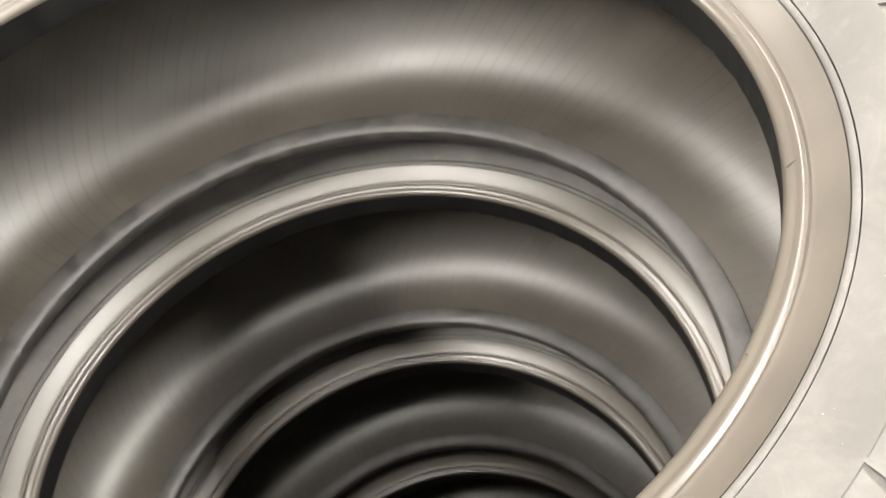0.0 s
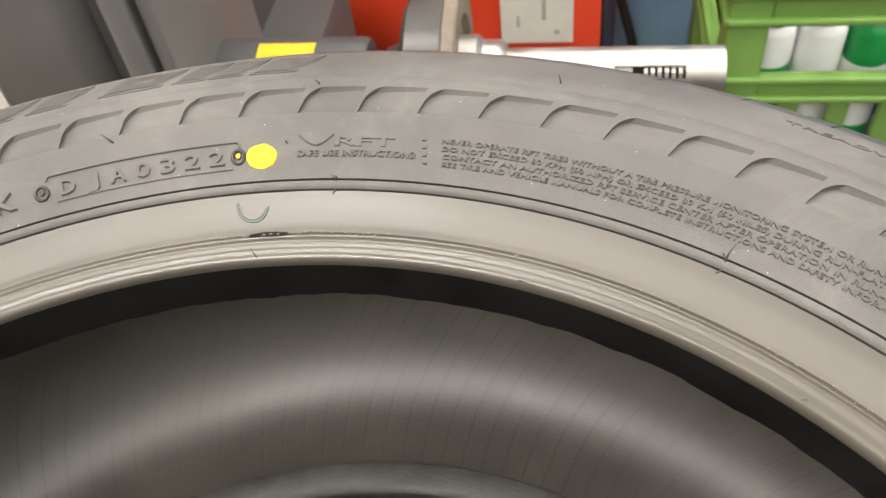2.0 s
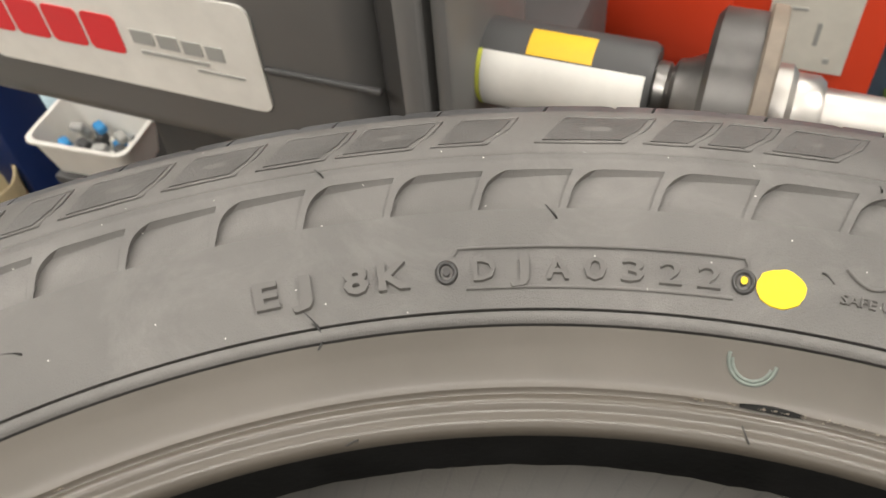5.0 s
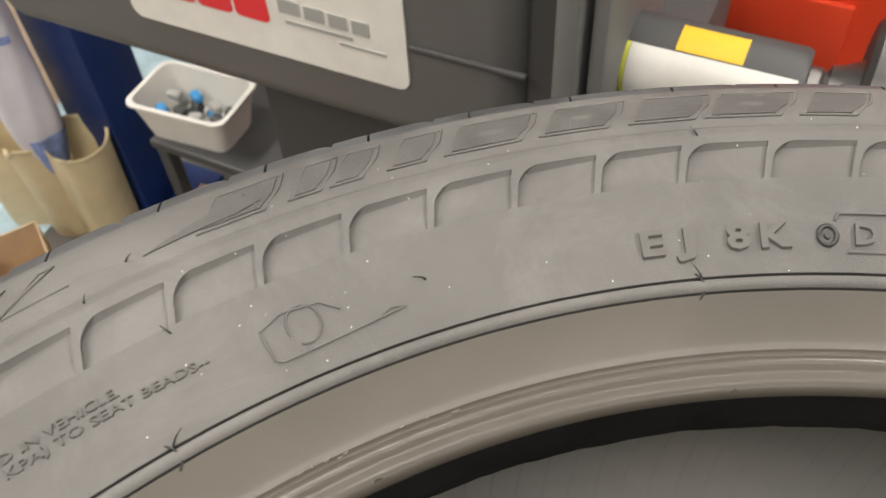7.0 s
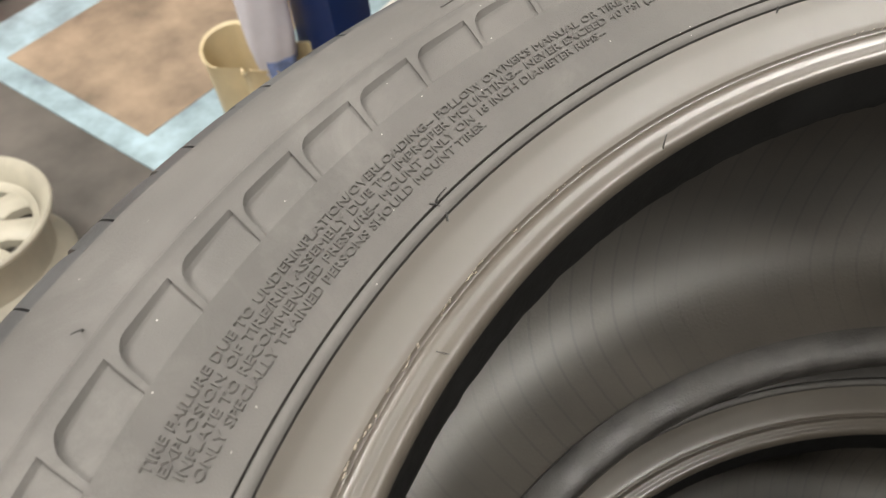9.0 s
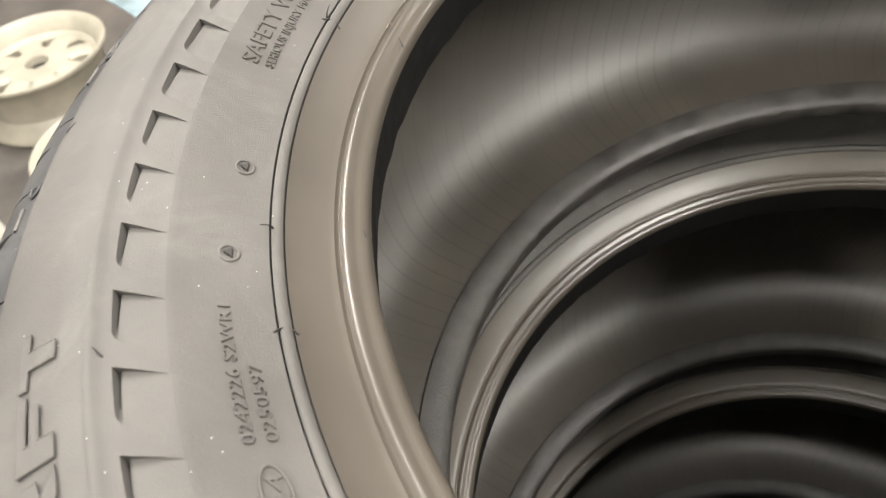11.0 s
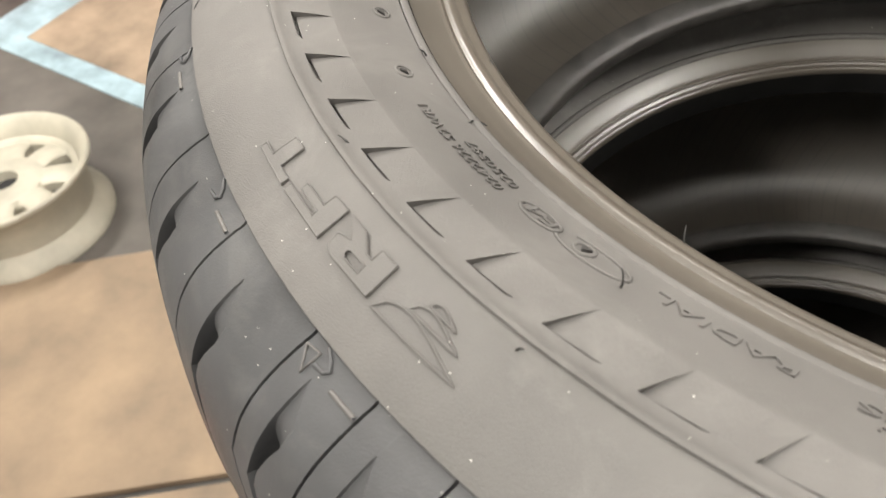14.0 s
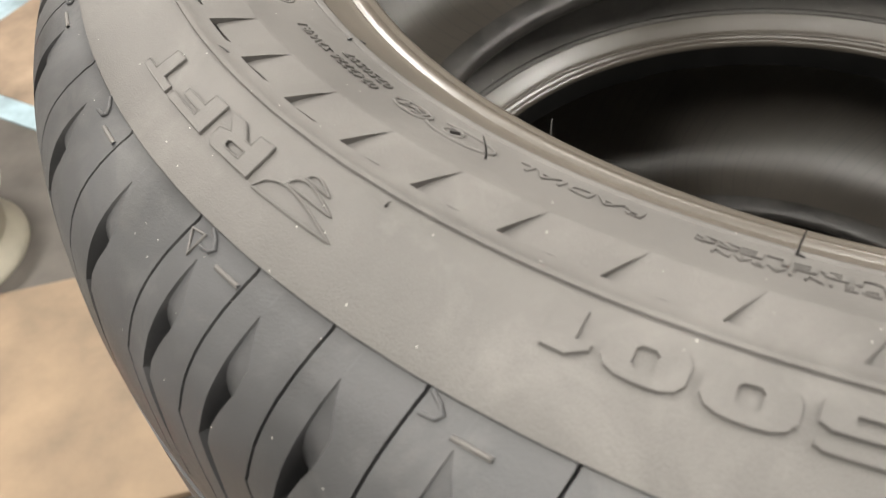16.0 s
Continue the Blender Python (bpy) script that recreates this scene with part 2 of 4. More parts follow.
def panel_sidewall(name, parent, label):
    """The upper sidewall with its ring of eighty sunken panels."""
    count, step = 80, 4.5
    inner, outer = 0.2689, 0.2802
    rows = [0.2478, 0.2500, 0.2530, 0.2560, 0.2590, 0.2620, 0.2650, 0.2675, 0.26885, 0.2692, 0.2705, 0.2722, 0.2740, 0.2758, 0.2772, 0.2782, 0.2790, 0.2792, 0.2797, 0.2801, 0.28025, 0.2815, 0.2825, 0.2831, 0.2836, 0.2840, 0.2844, 0.2849, 0.2853, 0.28545, 0.2858, 0.2870, 0.2900, 0.2930, 0.2960, 0.2995, 0.3030, 0.3060, 0.3085, 0.3100, 0.3106]
    # columns from the wall of larger angle to that of smaller angle
    # both end walls are undercut to hold them in shade
    cols = [0.0, -0.022, 0.09, 0.2, 0.35, 0.5, 0.65, 0.8, 0.9, 1.02, 1.0]
    verts, faces = [], []
    for k in range(count):
        base = 4.22 + step * k
        # the ribs between the panels are broader on one side of the tyre
        broad = min(1.0, max(0.0, (base - 170) / 20)) * min(1.0, max(0.0, (290 - base) / 20))
        for r in rows:
            z = side_z(r)
            z += 0.0006 * (1 - broad) * math.exp(-((r - 0.2840) / 0.0007) ** 2)
            # a rib with a steep outer flank
            if 0.2820 < r < 0.2854:
                z += broad * 0.00085 * min(1.0, (r - 0.2820) / 0.0026)
            f = min(max((r - inner) / (outer - inner), -0.15), 1.0)
            g = max(0.0, (f - 0.45) / 0.55)
            left = base - 0.72 * f - 1.15 * (1 - math.sqrt(max(0.0, 1 - g * g)))
            right = base - step + 0.36 + 0.99 * broad - (0.72 + 0.33 * broad) * f
            inside = inner + 0.0001 < r < outer - 0.0001
            wall = 1.0
            if inside:
                wall = min(1.0, (outer - r) / (0.0009 - 0.0007 * broad)) if r > outer - 0.0009 else min(1.0, 0.38 * (1 - broad) + (r - inner) / (0.0045 + 0.006 * broad))
            for i, c in enumerate(cols):
                th = left + (right - left) * c
                dz = 0.0
                if inside and 0 < i < len(cols) - 1:
                    dz = -wall * (0.0019 * (1.0 - 0.45 * c) * (1 - broad) + 0.0019 * (0.4 + 0.7 * c) * broad)
                    # slot added to the shape so the outer edge shows a dark line
                    if 0.2791 < r < 0.2798:
                        dz -= 0.0013 * broad * min(1.0, max(0.0, c) / 0.4)
                    if i in (1, len(cols) - 2):
                        dz *= 0.97
                verts.append(polar(th, r, z + dz))
    nc, nr = len(cols), len(rows)
    for k in range(count):
        o = k * nr * nc
        p = ((k - 1) % count) * nr * nc
        for j in range(nr - 1):
            for i in range(nc - 1):
                a = o + j * nc + i
                faces.append((a, a + nc, a + nc + 1, a + 1))
            # rib to the neighbour on the side of smaller angle
            a, b = o + j * nc + nc - 1, p + j * nc
            faces.append((a, a + nc, b + nc, b))
    return mesh_object(name, verts, faces, RUBBER, parent, label, smooth=22)


TREAD_LINE = [(0.3106, 0.0056, 0), (0.3107, 0.0050, 0), (0.3117, 0.0042, 0), (0.3140, 0.0031, 0), (0.3170, 0.0013, 0), (0.3200, -0.0006, 0), (0.3228, -0.0028, 0), (0.3255, -0.0052, 0), (0.3282, -0.0082, 0), (0.3305, -0.0114, 0), (0.3328, -0.0152, 0), (0.3350, -0.0197, 0), (0.3370, -0.0247, 0), (0.3387, -0.0307, 0), (0.3400, -0.0370, 0), (0.3411, -0.0440, 0), (0.3419, -0.0500, 0)]


def sipe_angles():
    near = [192.2, 199.9, 206.7, 213.8, 217.95, 222.15, 226.4]
    rest = 60
    gap = (360 + near[0] - near[-1]) / rest
    return near + [near[-1] + gap * (i + 1) for i in range(rest - 1)]


def tread_band(name, parent, label):
    """The shoulder of the tread: fine sipes, and between them curved grooves that deepen downwards."""
    angles = sipe_angles()
    line = TREAD_LINE
    rows = []
    for (r0, z0, _), (r1, z1, _) in zip(line, line[1:]):
        rows += [(r0 + (r1 - r0) * f, z0 + (z1 - z0) * f) for f in ((0, 0.5) if z0 < 0.003 else (0,))]
    rows.append(line[-1][:2])
    s = [0.0]
    for (r0, z0), (r1, z1) in zip(rows, rows[1:]):
        s.append(s[-1] + math.hypot(r1 - r0, z1 - z0))
    n = len(angles)
    verts, faces = [], []
    half, eps = 0.075, 0.03
    ncol = 0
    for k, a0 in enumerate(angles):
        width = (angles[(k + 1) % n] - a0) % 360
        for j, (r, z) in enumerate(rows):
            d = s[j]
            ra, rb = rows[max(0, j - 1)], rows[min(len(rows) - 1, j + 1)]
            t = Vector((rb[0] - ra[0], rb[1] - ra[1])).normalized()
            nr_, nz_ = -t.y, t.x   # outward
            if nr_ < 0:
                nr_, nz_ = -nr_, -nz_
            lean = -1.0 * min(d, 0.030) / 0.030 - 0.2 * max(0, d - 0.03) / 0.01 + 2.2 * max(0, d - 0.042) / 0.02
            # groove: opens quickly below its tip; sharp deep wall, floor that rises to the far side
            g = max(0.0, d - 0.0085)
            g0 = width * 0.36 - 0.15 * min(1.0, g / 0.03)
            wide = (0.25 * min(width, 5.0)) * min(1.0, g / 0.010) * (1 - 0.5 * min(1.0, max(0.0, g - 0.016) / 0.012))
            if d > 0.048:
                wide *= max(0.3, 1 - (d - 0.048) / 0.014)
            g1 = g0 + wide
            deep = (0.0004 + 0.0014 * min(1.0, g / 0.02) + 0.010 * min(1.0, max(0.0, g - 0.012) / 0.022) ** 1.3) if g > 0 else 0.0
            sipe = 0.0035 if d > 0.0006 else 0.0
            cols = [(half, 0), (half + 0.1, 0), (g0 * 0.5, 0), (g0 - eps, 0), (g0, deep), (g0 + wide * 0.3, deep * 0.97), (g0 + wide * 0.6, deep * 0.85), (g0 + wide * 0.9, deep * 0.6), (g1 + 0.02, 0), ((g1 + width) / 2, 0), (width - half - 0.1, 0), (width - half, 0), (width - half + eps, sipe), (width + half - eps, sipe)]
            ncol = len(cols)
            for c, dep in cols:
                verts.append(polar(a0 + c + lean, r - nr_ * dep, z - nz_ * dep))
    nr = len(rows)
    for k in range(n):
        o, p = k * nr * ncol, ((k + 1) % n) * nr * ncol
        for j in range(nr - 1):
            for i in range(ncol - 1):
                a = o + j * ncol + i
                faces.append((a, a + ncol, a + ncol + 1, a + 1))
            a, b = o + j * ncol + ncol - 1, p + j * ncol
            faces.append((a, a + ncol, b + ncol, b))
    return mesh_object(name, verts, faces, TREAD, parent, label, smooth=28)


def mirrored(profile):
    return [(r, 2 * MID - z) for r, z in profile]


def ragged(i, th):
    if i != 0:
        return (0, 0)
    v = noise.noise((math.cos(radians(th)) * 22, math.sin(radians(th)) * 22, 3.1)) + 0.6 * noise.noise((th * 1.7, 0.3, 9.0))
    return (0, -0.0012 * v)


def build_tyre(at_z, turn, label):
    tyre = thing("tyre", label, "tyre", (0, 0, at_z), turn, "stack of tyres")
    revolve("bead", bead_profile()[4:20], 480, BEAD, tyre, "smooth glossy bead with fine ridges", angle=50)
    revolve("bead_flange", bead_profile()[19:], 480, FLANGE_RUBBER, tyre, "smooth sloping seat beside the bead", angle=50)
    # the inward face is coloured far darker than the bead, for its shade
    revolve("bead_base", bead_profile()[:5], 480, TOE, tyre, "bead base with a ragged toe, coloured dark for its shade", ragged)
    revolve("rim_rib", rim_rib_profile(), 480, RUBBER, tyre, "raised rim line between two fine grooves", angle=25)
    # the slots get a darkened rubber, which puts their shade into the colour
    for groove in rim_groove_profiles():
        revolve("rim_groove", groove, 480, DARK_RUBBER, tyre, "fine slot beside the rim line, darkened in colour for shade", angle=25)
    panel_sidewall("sidewall", tyre, "grey sidewall with a ring of sunken panels")
    tread_band("tread_shoulder", tyre, "dark shoulder blocks with sipes and curved grooves")
    # crown of the tread, with four grooves round
    crown = [(0.3419, -0.0500), (0.3422, -0.0560), (0.3350, -0.0562), (0.3350, -0.0660), (0.3427, -0.0662), (0.3433, -0.0880), (0.3355, -0.0882), (0.3355, -0.0980), (0.3435, -0.0982), (0.3436, MID)]
    crown = crown + mirrored(crown)[::-1][1:]
    revolve("tread_crown", crown, 240, TREAD, tyre)
    low = [p[:2] for p in TREAD_LINE[::-1]] + [(r, z) for r, z in SIDE[::-1]] + rim_rib_profile()[::-1] + [(0.2444, -0.0026)]
    revolve("lower_sidewall", mirrored(low), 240, RUBBER, tyre)
    low_bead = [(0.2405, -0.1922), (0.2396, -0.1904), (0.2360, -0.1910), (0.2300, -0.1935), (0.2263, -0.1957), (0.2255, -0.1970), (0.2257, -0.2010), (0.2262, -0.2040), (0.2275, -0.2062), (0.2310, -0.2078), (0.2335, -0.2092), (0.2390, -0.2100), (0.2444, 2 * MID + 0.0026)]
    revolve("lower_bead", low_bead, 480, LOWBEAD, tyre, "rough lower bead with a ragged toe", lambda i, th: (0.0, ragged(0, th)[1] * 0.8) if i in (4, 5) else (0, 0))
    arc = [(0.2263, -0.0365), (0.2290, -0.0372), (0.2330, -0.0350), (0.2420, -0.0290), (0.2560, -0.0235), (0.2700, -0.0235), (0.2830, -0.0290), (0.2940, -0.0375), (0.3030, -0.0480), (0.3095, -0.0600), (0.3140, -0.0740), (0.3168, -0.0900)]
    # below the middle the wall slopes in, then bends over to a nearly level floor by the lower bead
    arc += [(0.3176, MID), (0.3160, -0.1220), (0.3115, -0.1380), (0.3058, -0.1510), (0.2993, -0.1628), (0.2925, -0.1722), (0.2860, -0.1789), (0.2795, -0.1837), (0.2725, -0.1871), (0.2650, -0.1893), (0.2570, -0.1906), (0.2490, -0.1916), (0.2405, -0.1922)]
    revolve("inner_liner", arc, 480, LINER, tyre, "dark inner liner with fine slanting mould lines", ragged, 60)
    return tyre


tyre_top = build_tyre(0.0, 0.0, "black low-profile tyre lying on top of the stack")
for level, twist in ((1, 37.0), (2, 151.0), (3, 262.0), (4, 95.0)):
    lower = copy_thing(tyre_top, pose(0.0015 * level, -0.001 * level, -PITCH * level, 0, 0, twist))
    lower["label"] = "black low-profile tyre stacked flat under another tyre"

# ---- room ----
CONCRETE = material("worn grey concrete", (0.105, 0.095, 0.085), 0.7, vary=0.45, scale=4.5, grain=0.4, grain_scale=60)
# walls and ceiling are unseen; their tones set how much light bounces
PLASTER = material("painted wall", (0.6, 0.585, 0.555), 0.8, vary=0.08, scale=2)
CEIL = material("ceiling paint", (0.68, 0.665, 0.64), 0.9, vary=0.05, scale=2)
X0, X1, Y0, Y1, ZC = -4.6, 5.6, -6.0, 4.2, 1.95


def slab(name, size, at, mat):
    return tagged(part(name, box_bm(size, at), mat), name.replace("_", " "), kind="structure")


slab("floor", (X1 - X0 + 0.4, Y1 - Y0 + 0.4, 0.1), ((X0 + X1) / 2, (Y0 + Y1) / 2, FLOOR - 0.05), CONCRETE)
H = ZC - FLOOR
slab("wall_north", (X1 - X0 + 0.4, 0.15, H), ((X0 + X1) / 2, Y1 + 0.075, FLOOR + H / 2), PLASTER)
slab("wall_south", (X1 - X0 + 0.4, 0.15, H), ((X0 + X1) / 2, Y0 - 0.075, FLOOR + H / 2), PLASTER)
slab("wall_east", (0.15, Y1 - Y0, H), (X1 + 0.075, (Y0 + Y1) / 2, FLOOR + H / 2), PLASTER)
slab("wall_west", (0.15, Y1 - Y0, H), (X0 - 0.075, (Y0 + Y1) / 2, FLOOR + H / 2), PLASTER)
slab("ceiling", (X1 - X0 + 0.4, Y1 - Y0 + 0.4, 0.1), ((X0 + X1) / 2, (Y0 + Y1) / 2, ZC + 0.05), CEIL)

# ceiling lights, out of view; placed and powered for the highlights on the tyres
TUBE = bpy.data.materials.new("lit tube")
TUBE.use_nodes = True
TUBE.node_tree.nodes["Principled BSDF"].inputs["Emission Color"].default_value = (1.0, 0.95, 0.86, 1)
TUBE.node_tree.nodes["Principled BSDF"].inputs["Emission Strength"].default_value = 4.0
FIXTURE = material("white enamel", (0.8, 0.8, 0.78), 0.4, vary=0.03)


def ceiling_light(x, y, turn, watts):
    t = thing("ceiling_light", "unseen white twin-tube fluorescent ceiling light, switched on", "ceiling light", (x, y, ZC), turn, "ceiling lights")
    part("housing", box_bm((1.25, 0.22, 0.05), (0, 0, -0.025), 0.01), FIXTURE, t)
    for dy in (-0.06, 0.06):
        part("tube", lathe_bm([(0.013, -0.6), (0.013, 0.6)], 12, pose(0, dy, -0.066, 0, 90, 0)), TUBE, t, "lit white tube", smooth=40)
    lamp = bpy.data.lights.new("light", "AREA")
    lamp.shape, lamp.size, lamp.size_y, lamp.energy, lamp.color = "RECTANGLE", 1.2, 0.2, watts, (1.0, 0.95, 0.88)
    lo = new("light", lamp)
    lo.parent = t
    lo.matrix_basis = pose(0, 0, -0.085)


for lx, ly, lt_, lw in ((-1.6, -3.6, 0, 45), (1.0, -3.6, 0, 45), (-1.4, -0.9, 90, 75), (1.8, -0.3, 90, 100), (-0.1, -0.7, 0, 20), (-0.3, 0.75, 0, 28), (3.4, -2.2, 90, 30), (1.6, 1.6, 60, 45), (-1.8, 1.7, 60, 125)):
    ceiling_light(lx, ly, lt_, lw)

# ---- writing and marks on the top tyre ----
LETTER = material("moulded letters", (0.1, 0.095, 0.089), 0.6, vary=0.1, scale=60, grain=0.1, grain_scale=900)
HATCH = material("hatched emblem rubber", (0.082, 0.079, 0.075), 0.55, vary=0.15, scale=120, grain=0.6, grain_scale=1800)
FLAKE = material("torn rubber flake", (0.5, 0.44, 0.36), 0.6, vary=0.4, scale=300)


def arc_text(text, th0, th1, r0, r1, mat, lift=0.0006, bold=0.012, name="lettering", label=""):
    """Raised capitals that run clockwise from angle th0 to th1, with their feet at radius r0 and heads at r1."""
    cu = bpy.data.curves.new("scratch", "FONT")
    cu.body, cu.size, cu.extrude, cu.offset, cu.resolution_u = text, 1.0, 0.1, bold, 2
    ob = new("scratch", cu)
    me = bpy.data.meshes.new_from_object(ob.evaluated_get(bpy.context.evaluated_depsgraph_get()))
    bpy.data.objects.remove(ob)
    bpy.data.curves.remove(cu)
    co = np.empty(len(me.vertices) * 3)
    me.vertices.foreach_get("co", co)
    co = co.reshape(-1, 3)
    x0, x1 = co[:, 0].min(), co[:, 0].max()
    low, top = 0.0, 0.73
    f = (co[:, 0] - x0) / (x1 - x0)
    r = r0 + (r1 - r0) * (co[:, 1] - low) / (top - low)
    th = np.radians(th0 + (th1 - th0) * f)
    z = np.interp(r, SIDE_R, SIDE_Z) + np.where(co[:, 2] > 0, lift, -0.0006)
    out = np.stack([r * np.cos(th), r * np.sin(th), z], 1)
    me.vertices.foreach_set("co", out.ravel())
    me.materials.clear()
    me.materials.append(mat)
    me.name = name
    me.update()
    t = new(name, me)
    t.parent = tyre_top
    if label:
        t["label"] = label
    return t


OUTER = sorted(set([p for p in bead_profile() if p[0] > 0.2334] + SIDE + [p[:2] for p in TREAD_LINE]))


def on_side(th, r, up=0.0):
    return polar(th, r, float(np.interp(r, [p[0] for p in OUTER], [p[1] for p in OUTER])) + up)


def plate(name, outline, mat, lift=0.0005, label="", parent=None):
    """A raised flat shape on the sidewall from corners (angle, radius), cut fine enough to follow it."""
    fine = []
    for (a, b), (c, d) in zip(outline, outline[1:] + outline[:1]):
        n = max(1, int(max(abs(c - a) / 0.5, abs(d - b) / 0.003)))
        fine += [(a + (c - a) * i / n, b + (d - b) * i / n) for i in range(n)]
    bm = bmesh.new()
    top = [bm.verts.new(on_side(a, r, lift)) for a, r in fine]
    bot = [bm.verts.new(on_side(a, r, -0.0006)) for a, r in fine]
    bm.faces.new(top)
    for i in range(len(top)):
        j = (i + 1) % len(top)
        bm.faces.new((top[i], bot[i], bot[j], top[j]))
    bmesh.ops.triangulate(bm, faces=[f for f in bm.faces if len(f.verts) > 4])
    return part(name, bm, mat, parent or tyre_top, label)


def ridge(name, points, mat, width=0.00045, lift=0.0005, closed=False, label=""):
    """A fine raised line on the sidewall through points (angle, radius)."""
    cu = bpy.data.curves.new("scratch", "CURVE")
    cu.dimensions, cu.bevel_depth, cu.bevel_resolution = "3D", width, 1
    sp = cu.splines.new("POLY")
    sp.points.add(len(points) - 1)
    for p, (a, r) in zip(sp.points, points):
        p.co = (*on_side(a, r, lift - width * 0.6), 1)
    sp.use_cyclic_u = closed
    ob = new("scratch", cu)
    me = bpy.data.meshes.new_from_object(ob.evaluated_get(bpy.context.evaluated_depsgraph_get()))
    bpy.data.objects.remove(ob)
    bpy.data.curves.remove(cu)
    me.materials.clear()
    me.materials.append(mat)
    me.name = name
    t = new(name, me)
    t.parent = tyre_top
    if label:
        t["label"] = label
    return t


def ring_points(th, r, rad, n=28, squash=1.0, a0=0, a1=360):
    k = math.degrees(1 / r)
    return [(th + k * rad * math.cos(radians(a0 + (a1 - a0) * i / n)), r + squash * rad * math.sin(radians(a0 + (a1 - a0) * i / n))) for i in range(n if a1 - a0 == 360 else n + 1)]


for ch, b0, b1 in (("E", 88.2, 86.95), ("J", 86.35, 85.2), ("8", 83.5, 82.2), ("K", 81.65, 80.0)):
    arc_text(ch, b0, b1, 0.2531, 0.2586, LETTER, 0.0011, 0.035)
for i, ch in enumerate("DJA0322"):
    a = 76.6 - 1.93 * i
    arc_text(ch, a, a - (1.0 if ch == "J" else 1.15), 0.2535, 0.2583, LETTER, 0.0009, 0.012)
ridge("date_frame", [(77.6, 0.2590)] + [(77.4 - 14.6 * i / 20, 0.2605) for i in range(21)] + [(62.6, 0.2588)], LETTER, 0.0004, 0.0006)
ridge("date_frame", [(77.0 - 13.8 * i / 20, 0.2522) for i in range(21)], RUBBER, 0.0005, 0.0003)
for a in (78.03, 62.75):
    ridge("stamp_ring", ring_points(a, 0.2557, 0.0021), HAIR, 0.0006, 0.0006, True)
    # the hole is a dark disc that stands in for its shade
    plate("stamp_centre", ring_points(a, 0.2557, 0.0009, 10), DARK_RUBBER, 0.0007)
arc_text("SAFE USE INSTRUCTIONS:", 58.1, 48.8, 0.2545, 0.2565, LETTER, 0.0006, 0.004)
arc_text("RFT", 55.2, 50.6, 0.2578, 0.2608, LETTER, 0.0005, 0.01)
ridge("wing_emblem", [(58.0 - 0.26 * i, 0.2616 - 0.0032 * math.sin(math.pi * i / 10)) for i in range(11)], LETTER, 0.0005, 0.0005)
arc_text("NEVER OPERATE RFT TIRES WITHOUT A TIRE PRESSURE MONITORING SYSTEM OR RUN-FLAT WARNING", 47.0, 10.2, 0.2599, 0.2614, LETTER, 0.0006, 0.004)
arc_text("DO NOT EXCEED 80 KPH (50 MPH) OR EXCEED 80 KM (50 MILES) DURING RUN-FLAT OPERATION", 46.9, 11.0, 0.2575, 0.2590, LETTER, 0.0006, 0.004)
arc_text("CONTACT AN AUTHORIZED RFT SERVICE CENTER AFTER OPERATION IN RUN-FLAT OR", 46.8, 12.0, 0.2551, 0.2566, LETTER, 0.0006, 0.004)
arc_text("SEE TIRE AND VEHICLE MANUALS FOR COMPLETE INSTRUCTIONS AND SAFETY INFORMATION", 46.7, 12.4, 0.2528, 0.2543, LETTER, 0.0006, 0.004)
for q, b in ((0.26065, 48.5), (0.25825, 48.4), (0.25585, 48.3), (0.25355, 48.2), (0.26205, 166.6), (0.25935, 166.4)):
    plate("bullet_mark", [(b, q - 0.0004), (b, q + 0.0004), (b - 0.3, q + 0.0004), (b - 0.3, q - 0.0004)], LETTER, 0.0006)
arc_text("TREADWEAR", 25.9, 16.0, 0.2985, 0.3010, RUBBER, 0.0004, 0.0)
arc_text("TIRE FAILURE DUE TO UNDERINFLATION/OVERLOADING-- FOLLOW OWNER'S MANUAL OR TIRE PLACARD IN VEHICLE.", 165.1, 115.9, 0.2611, 0.2630, LETTER, 0.0006, 0.0)
arc_text("EXPLOSION OF TIRE/RIM ASSEMBLY DUE TO IMPROPER MOUNTING-- NEVER EXCEED 40 PSI (275 KPA) TO SEAT BEADS--", 164.9, 111.6, 0.2584, 0.2603, LETTER, 0.0006, 0.0)
arc_text("INFLATE TO RECOMMENDED PRESSURE-- MOUNT ONLY ON 18 INCH DIAMETER RIMS--", 164.7, 127.5, 0.2557, 0.2576, LETTER, 0.0006, 0.0)
arc_text("ONLY SPECIALLY TRAINED PERSONS SHOULD MOUNT TIRES.", 164.5, 138.6, 0.2530, 0.2549, LETTER, 0.0006, 0.0)
arc_text("SAFETY WARNING:", 182.9, 167.5, 0.2586, 0.2634, LETTER, 0.0007, 0.005)
arc_text("SERIOUS INJURY MAY RESULT FROM:", 182.8, 167.1, 0.2545, 0.2570, LETTER, 0.0006, 0.0)
# faded round stamp below the dot
for rad_, off in ((0.0052, 0), (0.0044, 12)):
    ridge("faded_stamp", [(a, r) for a, r in ring_points(61.8, 0.2415, rad_, 36, 0.8, 185 + off, 375 - off)], CHALK, 0.00045, 0.0003)
# tag with a round eye
k = [(108.7, 0.2535), (108.9, 0.2600), (107.6, 0.2620), (105.6, 0.2612), (104.7, 0.2585)]
ridge("tag_emblem", [(101.4, 0.2545), (104.5, 0.2532), (108.3, 0.2526)] + k, RUBBER, 0.00028, 0.0005)
ridge("tag_emblem", ring_points(106.7, 0.2582, 0.0040, 24, 1.0, -20, 300), RUBBER, 0.00028, 0.0005)
ridge("tag_emblem", [(101.4, 0.2545), (102.2, 0.2552), (102.6, 0.2546)], LETTER, 0.00028, 0.0005)

